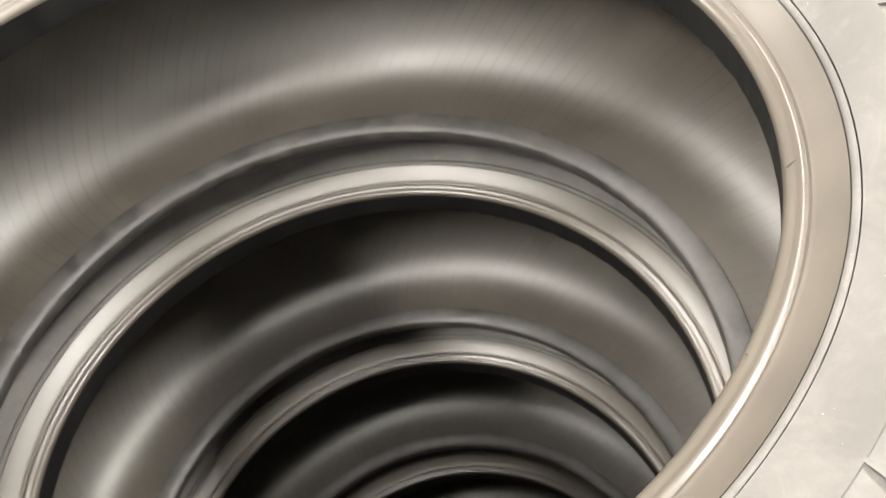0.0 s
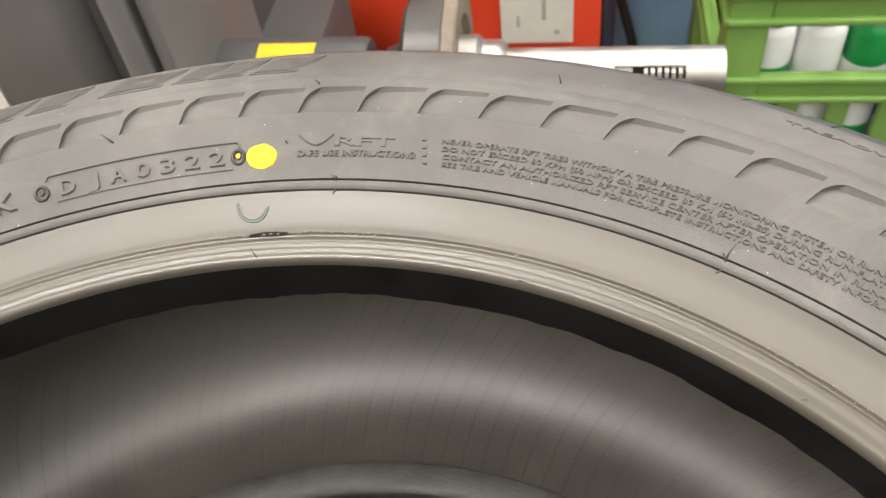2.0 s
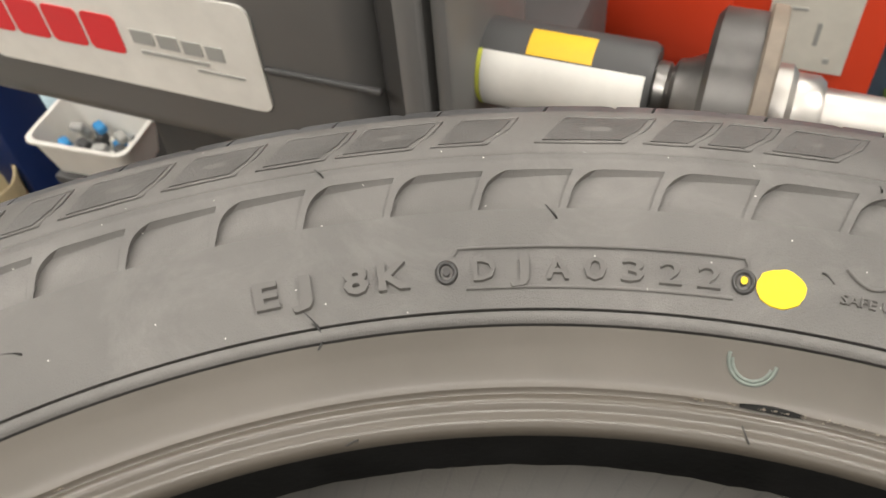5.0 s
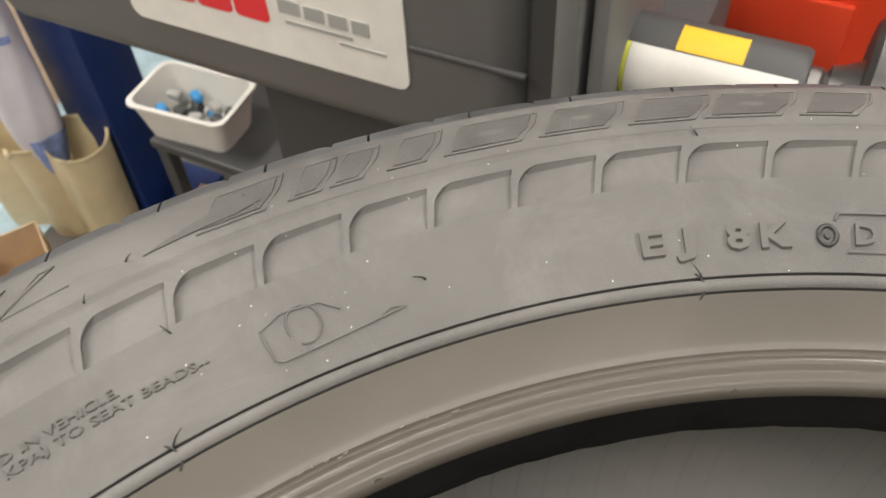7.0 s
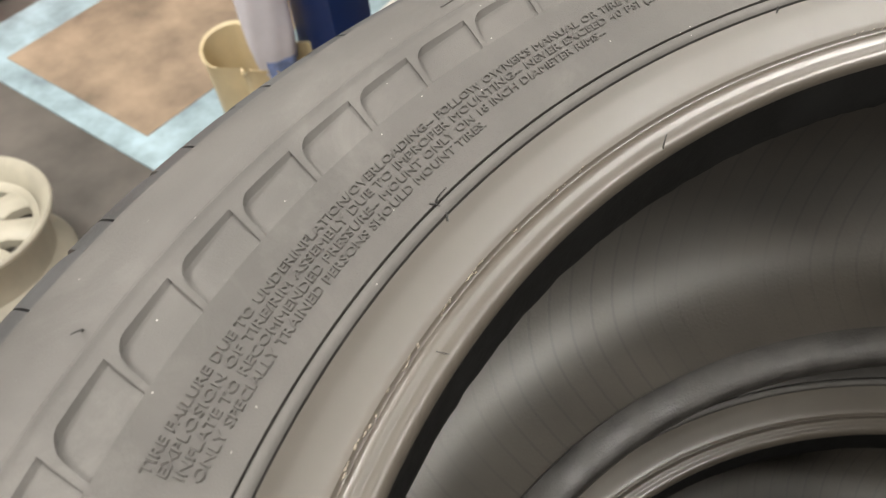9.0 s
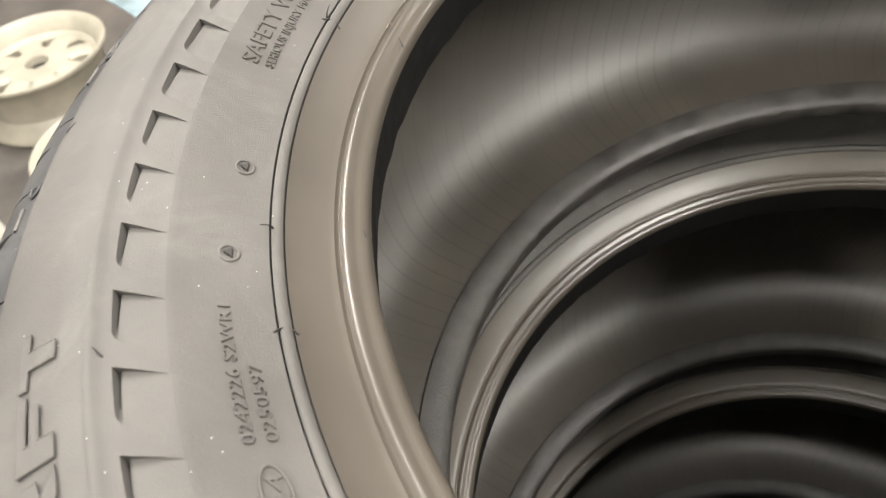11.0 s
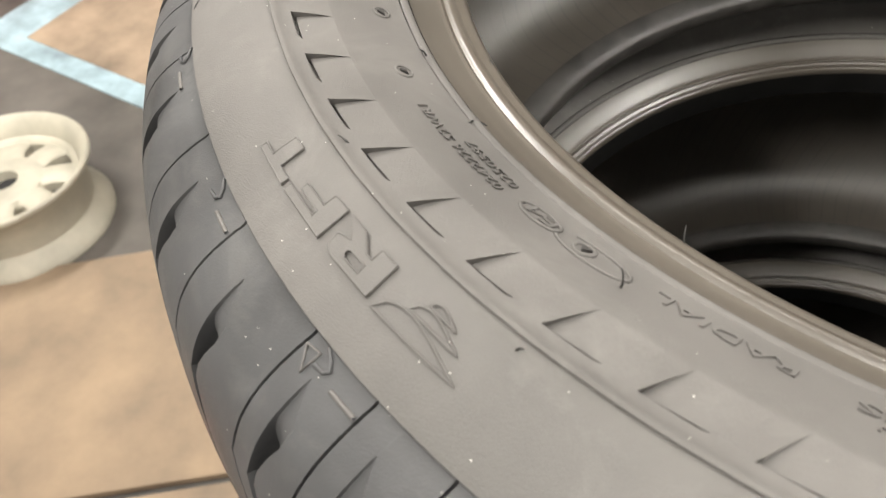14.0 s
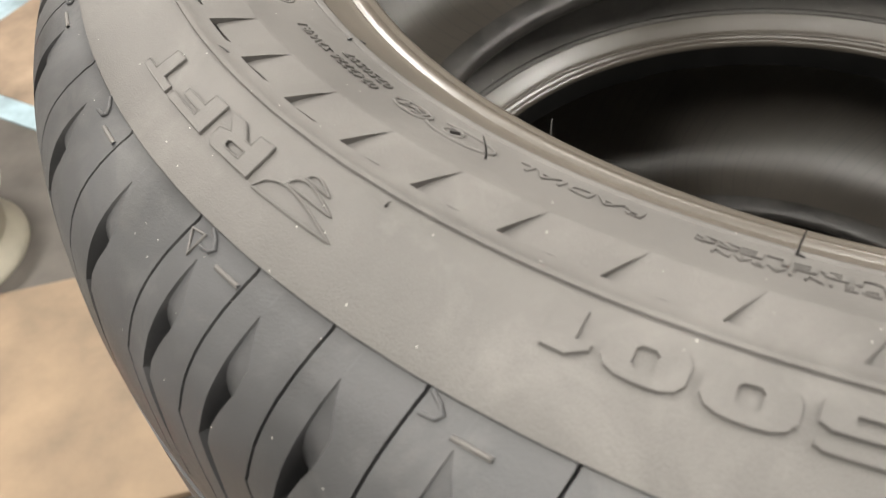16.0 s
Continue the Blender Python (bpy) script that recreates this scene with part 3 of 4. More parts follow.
# maker's mark as plain slanted plates
for a, b in ((109.6, 106.2), (105.0, 103.4), (102.9, 101.2), (99.9, 97.9), (96.9, 92.9), (91.9, 88.3), (87.2, 83.8), (83.2, 79.4), (78.4, 75.6), (73.2, 68.8), (67.9, 65.6), (65.2, 62.9), (62.2, 58.9)):
    plate("emblem_plate", [(a - 0.35, 0.2895), (a - 1.6, 0.3022), (b - 1.25, 0.3022), (b - 0.7, 0.2950), (b + 0.2, 0.2895)], HATCH, 0.0003)
    ridge("emblem_outline", [(a, 0.2886), (a - 1.6, 0.3032), (b - 1.6, 0.3032), (b - 1.1, 0.2960), (b, 0.2886)], RUBBER, 0.00035, 0.0004, True)
plate("emblem_plate", [(112.0, 0.2892), (106.9, 0.2985), (106.2, 0.2930), (107.6, 0.2905)], HATCH, 0.0004)
ridge("emblem_outline", [(112.2, 0.2890), (106.7, 0.2990), (106.4, 0.2893)], RUBBER, 0.0003, 0.0005)
for i in range(6):
    b = 130.4 - 2.25 * i
    ridge("slash_emblem", [(b, 0.2896), (b - 2.6, 0.3030), (b - 3.3, 0.3030), (b - 1.3 + (i % 2) * 0.4, 0.2935)], RUBBER, 0.00035, 0.0005, True)
ridge("slash_emblem", [(134.5 - 0.9 * i, 0.2885 + 0.00012 * i) for i in range(22)], RUBBER, 0.0003, 0.0004)

# the part of the sidewall near the end of the walk
BLOCKS = {
    "R": [[(0, 0), (0.3, 0), (0.3, 0.34), (0.42, 0.34), (0.66, 0), (1, 0), (0.72, 0.4), (0.93, 0.52), (0.93, 0.86), (0.8, 1), (0, 1)], [(0.3, 0.56), (0.6, 0.56), (0.65, 0.62), (0.65, 0.74), (0.6, 0.8), (0.3, 0.8)]],
    "F": [[(0, 0), (0.32, 0), (0.32, 0.4), (0.8, 0.4), (0.8, 0.62), (0.32, 0.62), (0.32, 0.78), (1, 0.78), (1, 1), (0, 1)]],
    "T": [[(0.34, 0), (0.66, 0), (0.66, 0.78), (1, 0.78), (1, 1), (0, 1), (0, 0.78), (0.34, 0.78)]],
    "S": [[(0, 0.1), (0.12, 0), (0.88, 0), (1, 0.1), (1, 0.5), (0.88, 0.6), (0.3, 0.6), (0.3, 0.78), (1, 0.78), (1, 0.92), (0.9, 1), (0.12, 1), (0, 0.9), (0, 0.5), (0.12, 0.4), (0.7, 0.4), (0.7, 0.22), (0, 0.22)]],
    "0": [[(0, 0.3), (0.08, 0.12), (0.24, 0.02), (0.4, 0), (0.6, 0), (0.76, 0.02), (0.92, 0.12), (1, 0.3), (1, 0.7), (0.92, 0.88), (0.76, 0.98), (0.6, 1), (0.4, 1), (0.24, 0.98), (0.08, 0.88), (0, 0.7)], [(0.36, 0.34), (0.42, 0.26), (0.58, 0.26), (0.64, 0.34), (0.64, 0.66), (0.58, 0.74), (0.42, 0.74), (0.36, 0.66)]],
    "1": [[(0.35, 0), (0.8, 0), (0.8, 1), (0.4, 1), (0.1, 0.76), (0.1, 0.62), (0.35, 0.66)]],
}


def block_letter(ch, th0, th1, r0, r1, lift=0.0009, rim=True):
    """A broad letter, lightly proud of the sidewall, with a fine raised rim."""
    def at(p, lean=0.0):
        return (th0 + (th1 - th0) * (p[0] + lean * (p[1] - 0.5)), r0 + (r1 - r0) * p[1])
    loops = [[at(p) for p in loop] for loop in BLOCKS[ch]]
    bm = bmesh.new()
    edges = []
    for loop in loops:
        fine = []
        for (a, b), (c, d) in zip(loop, loop[1:] + loop[:1]):
            n = max(1, int(max(abs(c - a) / 0.5, abs(d - b) / 0.002)))
            fine += [(a + (c - a) * i / n, b + (d - b) * i / n) for i in range(n)]
        top = [bm.verts.new(on_side(a, r, lift)) for a, r in fine]
        low = [bm.verts.new(on_side(a, r, -0.0006)) for a, r in fine]
        for i in range(len(top)):
            k_ = (i + 1) % len(top)
            edges.append(bm.edges.new((top[i], top[k_])))
            bm.faces.new((top[i], low[i], low[k_], top[k_]))
    bmesh.ops.triangle_fill(bm, use_beauty=True, use_dissolve=False, edges=edges)
    part("raised_letter", bm, RUBBER, tyre_top)
    if rim:
        for loop in loops:
            ridge("letter_rim", loop, RUBBER, 0.0003, lift + 0.0001, True)


for ch, b0, b1 in (("R", 214.6, 211.0), ("F", 210.6, 207.1), ("T", 206.7, 203.8)):
    block_letter(ch, b0, b1, 0.2917, 0.3000)
for ch, b0, b1 in (("S", 240.9, 237.6), ("0", 237.1, 234.2), ("0", 233.8, 231.0), ("1", 230.9, 228.6)):
    block_letter(ch, b0, b1, 0.2893, 0.2975, 0.0010, False)
for (b0, q0), (b1, q1), bulge in (((215.0, 0.3004), (220.0, 0.3002), -0.0042), ((216.4, 0.2956), (219.3, 0.2960), -0.0026), ((217.0, 0.2925), (218.6, 0.2930), -0.0016)):
    up = [(b0 + (b1 - b0) * i / 12, q0 + (q1 - q0) * i / 12) for i in range(13)]
    down = [(b0 + (b1 - b0) * i / 12, q0 + (q1 - q0) * i / 12 + bulge * math.sin(math.pi * (i / 12) ** 0.6)) for i in range(11, 0, -1)]
    ridge("leaf_emblem", up + down, RUBBER, 0.00035, 0.0005, True)
arc_text("RADIAL", 228.9, 222.0, 0.2524, 0.2560, RUBBER, 0.0005, 0.0)
arc_text("TUBELESS", 240.9, 231.4, 0.2528, 0.2562, RUBBER, 0.0006, 0.015)
arc_text("MADE IN JAPAN", 240.8, 232.4, 0.2575, 0.2598, RUBBER, 0.0005, 0.0)
arc_text("0242226 S2WR1", 212.3, 203.8, 0.2566, 0.2592, RUBBER, 0.0007, 0.0)
arc_text("0250597", 212.3, 207.6, 0.2524, 0.2549, RUBBER, 0.0007, 0.0)
ridge("approval_ring", ring_points(214.9, 0.2558, 0.0062, 32, 0.42), RUBBER, 0.0004, 0.0005, True)
arc_text("E4", 215.9, 213.9, 0.2541, 0.2573, RUBBER, 0.0005, 0.0)
ridge("approval_ring", ring_points(218.4, 0.2556, 0.0105, 32, 0.32, -130, 150), RUBBER, 0.0004, 0.0005)
for c, q in ((192.75, 0.2543), (200.0, 0.2563), (217.95, 0.2555)):
    ridge("wear_mark", ring_points(c, q, 0.0026, 20, 0.8), RUBBER, 0.0004, 0.0004, True)
    plate("wear_mark", [(c - 0.3, q - 0.0009), (c + 0.35, q - 0.0007), (c, q + 0.0011)], DARK_RUBBER, 0.0009)

# paint dot and stamp
rnd = random.Random(4)
plate("paint_dot", [(60.95 + math.degrees(1 / 0.2553) * 0.0054 * math.cos(t * math.tau / 26) * rnd.uniform(0.94, 1.05), 0.2553 + 0.0039 * math.sin(t * math.tau / 26) * rnd.uniform(0.95, 1.04)) for t in range(26)], YELLOW, 0.0004, "bright yellow balance paint dot")
plate("paint_dot", ring_points(62.75, 0.2557, 0.0008, 8), YELLOW, 0.0009)

# spew hairs
def hair_mesh(length, bend):
    bm = bmesh.new()
    rings = []
    for i in range(5):
        f = i / 4
        rad = 0.00036 * (1 - 0.55 * f)
        c = Vector((bend * f * f * length, 0.2 * bend * f * length, length * f - 0.0006))
        rings.append([bm.verts.new(c + Vector((rad * math.cos(q * math.tau / 5), rad * math.sin(q * math.tau / 5), 0))) for q in range(5)])
    for r0, r1 in zip(rings, rings[1:]):
        for q in range(5):
            bm.faces.new((r0[q], r0[(q + 1) % 5], r1[(q + 1) % 5], r1[q]))
    bm.faces.new(rings[-1])
    me = bpy.data.meshes.new("spew_hair")
    bm.to_mesh(me)
    bm.free()
    me.materials.append(HAIR)
    return me


HAIR_MESHES = [hair_mesh(0.0028, 0.7), hair_mesh(0.0036, 1.1), hair_mesh(0.0045, -0.6), hair_mesh(0.0075, 0.25)]
spots = [(24.9, 0.2478, 1), (54.9, 0.2478, 2), (85.1, 0.2478, 1), (114.9, 0.2478, 2), (144.8, 0.2478, 1), (175.3, 0.2478, 2), (197.5, 0.2470, 2), (235.6, 0.2482, 3), (59.1, 0.2600, 1), (39.9, 0.2890, 0), (83.9, 0.2828, 0), (72.2, 0.2668, 2), (56.9, 0.2817, 0), (113.0, 0.2900, 0), (115.4, 0.2834, 0), (112.6, 0.2676, 0), (129.9, 0.3098, 0), (100.0, 0.2588, 2), (160.5, 0.2880, 1), (174.1, 0.2842, 1), (188.6, 0.3094, 1), (206.4, 0.2817, 0), (220.8, 0.2880, 2), (220.9, 0.2591, 3)]
spots += [(16.4 + 22.5 * i, 0.2254, (0, 2, 1, 2)[i % 4]) for i in range(16)]
for i, (th, r, kind) in enumerate(spots):
    hob = new("spew_hair", HAIR_MESHES[kind])
    hob.parent = tyre_top
    z = side_z(r) if r > 0.24 else -0.0152
    hob.matrix_basis = Matrix.Translation(polar(th, r, z)) @ pose(0, 0, 0, rnd.uniform(-18, 18), rnd.uniform(-18, 18), rnd.uniform(0, 360))
tyre_top.children[0]["label"] = "smooth glossy bead with fine ridges and scuffs"

# mould seams across the rim line
for th in (24.9, 54.9, 85.1, 114.9, 144.8, 175.3, 205.2, 235.6, 265.4):
    ridge("mould_seam", [(th + 0.25, 0.2436), (th, 0.2446), (th - 0.08, 0.2463), (th + 0.1, 0.2476), (th + 0.35, 0.2486)], HAIR, 0.00028, 0.0004)

# torn flakes along the bead edge
for lo, hi, n in ((50, 66, 26), (100, 112, 8), (134, 172, 46), (8, 40, 18)):
    verts, faces = [], []
    for i in range(n):
        th = rnd.uniform(lo, hi)
        r = 0.2333 + rnd.uniform(-0.0003, 0.0003)
        w, h = rnd.uniform(0.1, 0.6), rnd.uniform(0.0003, 0.0008)
        z = float(np.interp(r, [0.2328, 0.2336], [-0.0124, -0.0114]))
        o = len(verts)
        verts += [polar(th, r, z), polar(th + w, r, z), polar(th + w * 0.7, r - h, z + h * 1.4), polar(th + w * 0.3, r - h * 0.6, z + h * 1.6), polar(th + w * 0.5, r + 0.0004, z - 0.0006)]
        faces += [(o, o + 1, o + 2, o + 3), (o + 3, o + 2, o + 4)]
    mesh_object("torn_flakes", verts, faces, FLAKE, tyre_top, "small torn rubber flakes")
verts, faces = [], []
for i in range(13):
    th, w = 62.2 - 0.28 * i, 0.0006 * math.sin(math.pi * i / 12)
    verts += [polar(th, 0.2329 - w * 0.4, -0.0120), polar(th, 0.2334 + w, -0.0111 + w * 0.2)]
    if i:
        faces.append((2 * i - 2, 2 * i - 1, 2 * i + 1, 2 * i))
# the crack is a strip laid on the edge, its shade in the colour
mesh_object("edge_nick", verts, faces, TOE, tyre_top, "dark strip for the shade of a nick in the bead edge")

# wear marks on the shoulder blocks: a bar, a hook, and here and there a small arrowhead
for c, arrow in ((206.5, False), (217.85, True), (229.6, False), (240.9, True), (195.2, False), (183.5, True), (172.3, False)):
    ridge("wear_bar", [(c - 1.75 + 0.3 * i, 0.3157) for i in range(6)], RUBBER, 0.0006, 0.0007)
    ridge("wear_hook", [(c - 3.05, 0.3110), (c - 2.6, 0.3122), (c - 2.3, 0.3136), (c - 2.5, 0.3147), (c - 3.1, 0.3150)], TREAD, 0.0005, 0.0007)
    if arrow:
        ridge("arrowhead_mark", [(c - 4.0, 0.3135), (c - 3.4, 0.3178), (c - 3.2, 0.3128)], RUBBER, 0.0004, 0.0006, True)

# ---- floor marks and boards ----
U = math.degrees(math.atan2(-0.58, 0.815))      # the machine and the floor lines run along this bearing
ORIGIN = (0.004, 0.884)


def local(x, y, z=0.0):
    a = radians(U)
    return (ORIGIN[0] + x * math.cos(a) - y * math.sin(a), ORIGIN[1] + x * math.sin(a) + y * math.cos(a), z)


BLUEPAINT = material("worn light blue floor paint", (0.32, 0.43, 0.48), 0.7, vary=0.4, scale=9, grain=0.3, grain_scale=80)
BEIGE = material("dusty beige floor coat", (0.3, 0.225, 0.16), 0.75, vary=0.45, scale=5, grain=0.3, grain_scale=70)
PLY = material("stained plywood", (0.25, 0.185, 0.125), 0.75, vary=0.35, scale=4.5, grain=0.3, grain_scale=90)


def floor_patch(name, x0, x1, y0, y1, mat, h, label):
    ob = part(name, box_bm((x1 - x0, y1 - y0, h), ((x0 + x1) / 2, (y0 + y1) / 2, h / 2)), mat)
    ob.matrix_basis = pose(*local(0, 0, FLOOR), 0, 0, U)
    return tagged(ob, label, kind="structure")


floor_patch("floor_line", -3.6, -1.02, -0.128, -0.055, BLUEPAINT, 0.004, "worn light blue painted floor line")
floor_patch("floor_line", -1.31, -1.02, -0.055, 2.2, BLUEPAINT, 0.004, "worn light blue painted floor line")
floor_patch("floor_line", -2.12, -1.94, -0.055, 1.6, BLUEPAINT, 0.004, "worn light blue painted floor line")
floor_patch("floor_coat", -1.94, -1.31, -0.055, 1.6, BEIGE, 0.006, "dusty beige floor coating between painted lines")


def board(x0, x1, y0, y1, z, turn, label):
    t = part("plywood_sheet", box_bm((x1 - x0, y1 - y0, 0.018), (0, 0, 0.009), 0.003), PLY)
    t.matrix_basis = pose((x0 + x1) / 2, (y0 + y1) / 2, z, 0, 0, turn)
    return tagged(t, label, "board", "plywood sheets")


board(-2.3, -0.42, 0.39, 0.975, FLOOR, 5, "stained light plywood sheet lying flat on the floor")
board(-2.3, -0.42, -0.3, 0.37, FLOOR, 5, "stained light plywood sheet lying flat on the floor")

# ---- wheels ----
WHITE = material("old white wheel paint", (0.43, 0.405, 0.33), 0.5, vary=0.2, scale=9, grain=0.1, grain_scale=200)
DULL = material("dirty silver wheel paint", (0.45, 0.43, 0.38), 0.5, vary=0.3, scale=12, grain=0.2, grain_scale=150)
DARK = material("black for parts and shaded hollows", (0.012, 0.012, 0.012), 0.8, vary=0.1)


def build_wheel(at, turn, tilt, mat, label, rad=0.208, height=0.175):
    w = thing("alloy_wheel", label, "wheel", at, turn, "loose wheels", tilt)
    barrel = [(rad - 0.004, height), (rad, height - 0.004), (rad, height - 0.012), (rad - 0.012, height - 0.016), (rad - 0.017, height - 0.03), (rad - 0.03, height - 0.05), (rad - 0.034, 0.05), (rad - 0.014, 0.03), (rad - 0.004, 0.016), (rad, 0.01), (rad, 0.0), (rad - 0.008, 0.0), (rad - 0.02, 0.02), (rad - 0.042, 0.05), (rad - 0.042, height - 0.05), (rad - 0.03, height - 0.028), (rad - 0.022, height - 0.014), (rad - 0.012, height - 0.004)]
    part("barrel", lathe_bm(barrel, 56, closed=True), mat, w, smooth=35)
    zf = height - 0.074
    ringp = [(rad - 0.04, zf + 0.03), (rad - 0.05, zf + 0.026), (rad - 0.058, zf + 0.016), (rad - 0.058, zf - 0.01), (rad - 0.04, zf - 0.01)]
    part("outer_ring", lathe_bm(ringp, 56, closed=True), mat, w, smooth=35)
    hub = [(0.032, zf - 0.02), (0.032, zf + 0.03), (0.034, zf + 0.034), (0.062, zf + 0.034), (0.088, zf + 0.028), (0.096, zf + 0.012), (0.09, zf - 0.01), (0.07, zf - 0.02)]
    part("hub", lathe_bm(hub, 40, closed=True), mat, w, smooth=40)
    for i in range(8):
        bm = bmesh.new()
        r0, r1 = 0.078, rad - 0.055
        pr = [(r0, 0.034, zf + 0.028), (r0 + 0.03, 0.031, zf + 0.03), (r0 + 0.055, 0.034, zf + 0.026), (r1, 0.042, zf + 0.02)]
        prev = None
        for r, half, top in pr:
            sec = [bm.verts.new((r, s * half * f, top - d)) for s, f, d in ((-1, 1, 0.03), (-1, 1, 0.008), (-1, 0.7, 0), (1, 0.7, 0), (1, 1, 0.008), (1, 1, 0.03))]
            if prev:
                for q in range(6):
                    bm.faces.new((prev[q], prev[(q + 1) % 6], sec[(q + 1) % 6], sec[q]))
            prev = sec
        s = part("spoke", bm, mat, w, smooth=50)
        s.matrix_basis = pose(0, 0, 0, 0, 0, i * 45)
    # bolt holes and bore are dark discs, coloured as the shade inside them
    for i in range(4):
        part("bolt_hole", lathe_bm([(0.006, zf + 0.0335), (0.006, zf + 0.0345), (0.0, zf + 0.0345)], 12, pose(0.05 * math.cos(i * math.pi / 2 + 0.4), 0.05 * math.sin(i * math.pi / 2 + 0.4), -0.001)), DARK, w)
    part("bore", lathe_bm([(0.0315, zf + 0.008), (0.0315, zf + 0.012), (0.0, zf + 0.012)], 24), DARK, w, "dark disc in the centre bore, in place of its shade")
    return w


build_wheel((-1.345, 1.15, FLOOR + 0.004), 12, (-2, 2), WHITE, "old white alloy wheel lying flat on the dark floor")
build_wheel((-1.79, 1.53, FLOOR + 0.004), 40, (-1, 1), WHITE, "old white alloy wheel lying behind another wheel")
build_wheel((-1.60, 0.70, FLOOR + 0.018), 20, (0, 0), DULL, "dirty silver alloy wheel lying on a plywood sheet")

# ---- wheel balancer ----
GREY = material("grey machine paint", (0.13, 0.128, 0.124), 0.5, vary=0.12, scale=5, grain=0.12, grain_scale=220)
GREYD = material("dark grey machine paint", (0.055, 0.055, 0.055), 0.55, vary=0.15, scale=6, grain=0.1, grain_scale=220)
STEEL = material("worn bright steel", (0.5, 0.48, 0.45), 0.46, 1.0, vary=0.15, scale=25, grain=0.1, grain_scale=300)
STEELD = material("dull dark steel", (0.3, 0.29, 0.28), 0.42, 1.0, vary=0.25, scale=20, grain=0.1, grain_scale=300)
LABELW = material("white vinyl label", (0.74, 0.72, 0.67), 0.45, vary=0.06, scale=30)
REDINK = material("red print", (0.72, 0.03, 0.04), 0.45, vary=0.05)
GREYINK = material("grey print", (0.35, 0.35, 0.33), 0.5, vary=0.1)
YLAB = material("yellow warning label", (0.85, 0.5, 0.03), 0.4, vary=0.05, scale=60)
LIME = material("lime marker paint", (0.72, 0.75, 0.1), 0.5, vary=0.15, scale=60)

bal = thing("wheel_balancer", "grey workshop wheel balancer with a white label and steel shaft", "wheel balancer", local(0, 0), U)
FRONT = -0.094      # the plane of the hood's front
part("hood", box_bm((0.68, 0.43, 0.53), (-0.171, FRONT + 0.215, -0.158), 0.03, segs=4), GREY, bal, smooth=40)
part("pedestal", box_bm((0.53, 0.31, FLOOR * -1 - 0.4), (0.016, 0.185, (FLOOR - 0.41) / 2), 0.02), GREYD, bal, smooth=40)
part("ledge", box_bm((0.12, 0.37, 0.34), (0.11, 0.147, -0.477), 0.015), GREY, bal, smooth=40)
part("seam", box_bm((0.03, 0.39, 0.51), (0.182, 0.121, -0.158), 0.004), GREYD, bal)
# a dark raised strip draws the step's shaded line
part("crease", box_bm((0.116, 0.006, 0.006), (0.118, FRONT - 0.001, -0.303), 0.002), GREYD, bal)


def rounded_plate(x0, x1, z0, z1, y, thick, rad):
    """An upright sheet with rounded corners that faces -y."""
    bm = bmesh.new()
    rim = []
    for cx, cz, a0 in ((x1 - rad, z1 - rad, 0), (x0 + rad, z1 - rad, 90), (x0 + rad, z0 + rad, 180), (x1 - rad, z0 + rad, 270)):
        rim += [(cx + rad * math.cos(radians(a0 + 15 * i)), cz + rad * math.sin(radians(a0 + 15 * i))) for i in range(7)]
    front = [bm.verts.new((px, y - thick, pz)) for px, pz in rim]
    back = [bm.verts.new((px, y, pz)) for px, pz in rim]
    bm.faces.new(front)
    bm.faces.new(back[::-1])
    for i in range(len(rim)):
        k_ = (i + 1) % len(rim)
        bm.faces.new((front[i], back[i], back[k_], front[k_]))
    return bm


lab = part("label", rounded_plate(-0.276, 0.059, -0.354, -0.238, FRONT, 0.003, 0.013), LABELW, bal, "white vinyl maker's label with red and grey print")
x = -0.262
for w in (0.036, 0.04, 0.042, 0.04):
    part("red_print", rounded_plate(x, x + w, -0.316, -0.274, FRONT - 0.003, 0.001, 0.006), REDINK, lab)
    x += w + 0.004
for px, pw, pz, ph in ((-0.066, 0.024, -0.292, 0.015), (-0.038, 0.022, -0.293, 0.015), (-0.012, 0.02, -0.294, 0.015), (0.012, 0.018, -0.295, 0.015), (-0.035, 0.075, -0.309, 0.004), (0.012, 0.05, -0.318, 0.003)):
    part("grey_print", box_bm((pw, 0.001, ph), (px, FRONT - 0.0035, pz)), GREYINK, lab)
SH = (-0.017, -0.309)      # the shaft's line: depth and height


def shaft_part(name, prof, mat, label="", steps=40):
    bm = lathe_bm(prof, steps, Matrix.Translation((0, SH[0], SH[1])) @ pose(0, 0, 0, 0, 90, 0))
    return part(name, bm, mat, bal, label, smooth=35)


for x0, x1, y0 in ((0.204, 0.226, -0.115), (0.231, 0.246, -0.105)):
    part("upright_plate", box_bm((x1 - x0, 0.2, 1.5), ((x0 + x1) / 2, y0 + 0.1, FLOOR + 0.75), 0.006), GREY, bal, smooth=40)
shaft_part("shaft_sleeve", [(0.0, 0.22), (0.03, 0.22), (0.03, 0.228), (0.038, 0.23), (0.038, 0.388), (0.035, 0.393), (0.0, 0.393)], GREYD)
shaft_part("shaft", [(0.0, 0.39), (0.019, 0.39), (0.024, 0.394), (0.024, 0.403), (0.021, 0.406), (0.028, 0.410), (0.03, 0.418), (0.036, 0.43), (0.042, 0.437), (0.0, 0.437)], STEELD)
DRUM = material("dull grimy drum metal", (0.13, 0.125, 0.12), 0.45, 0.6, vary=0.3, scale=14, grain=0.2, grain_scale=200)
FLANGE = material("stained flange metal", (0.2, 0.165, 0.13), 0.55, 0.2, vary=0.35, scale=18, grain=0.2, grain_scale=200)
shaft_part("chuck_drum", [(0.0, 0.432), (0.068, 0.432), (0.075, 0.437), (0.075, 0.470), (0.0, 0.470)], DRUM)
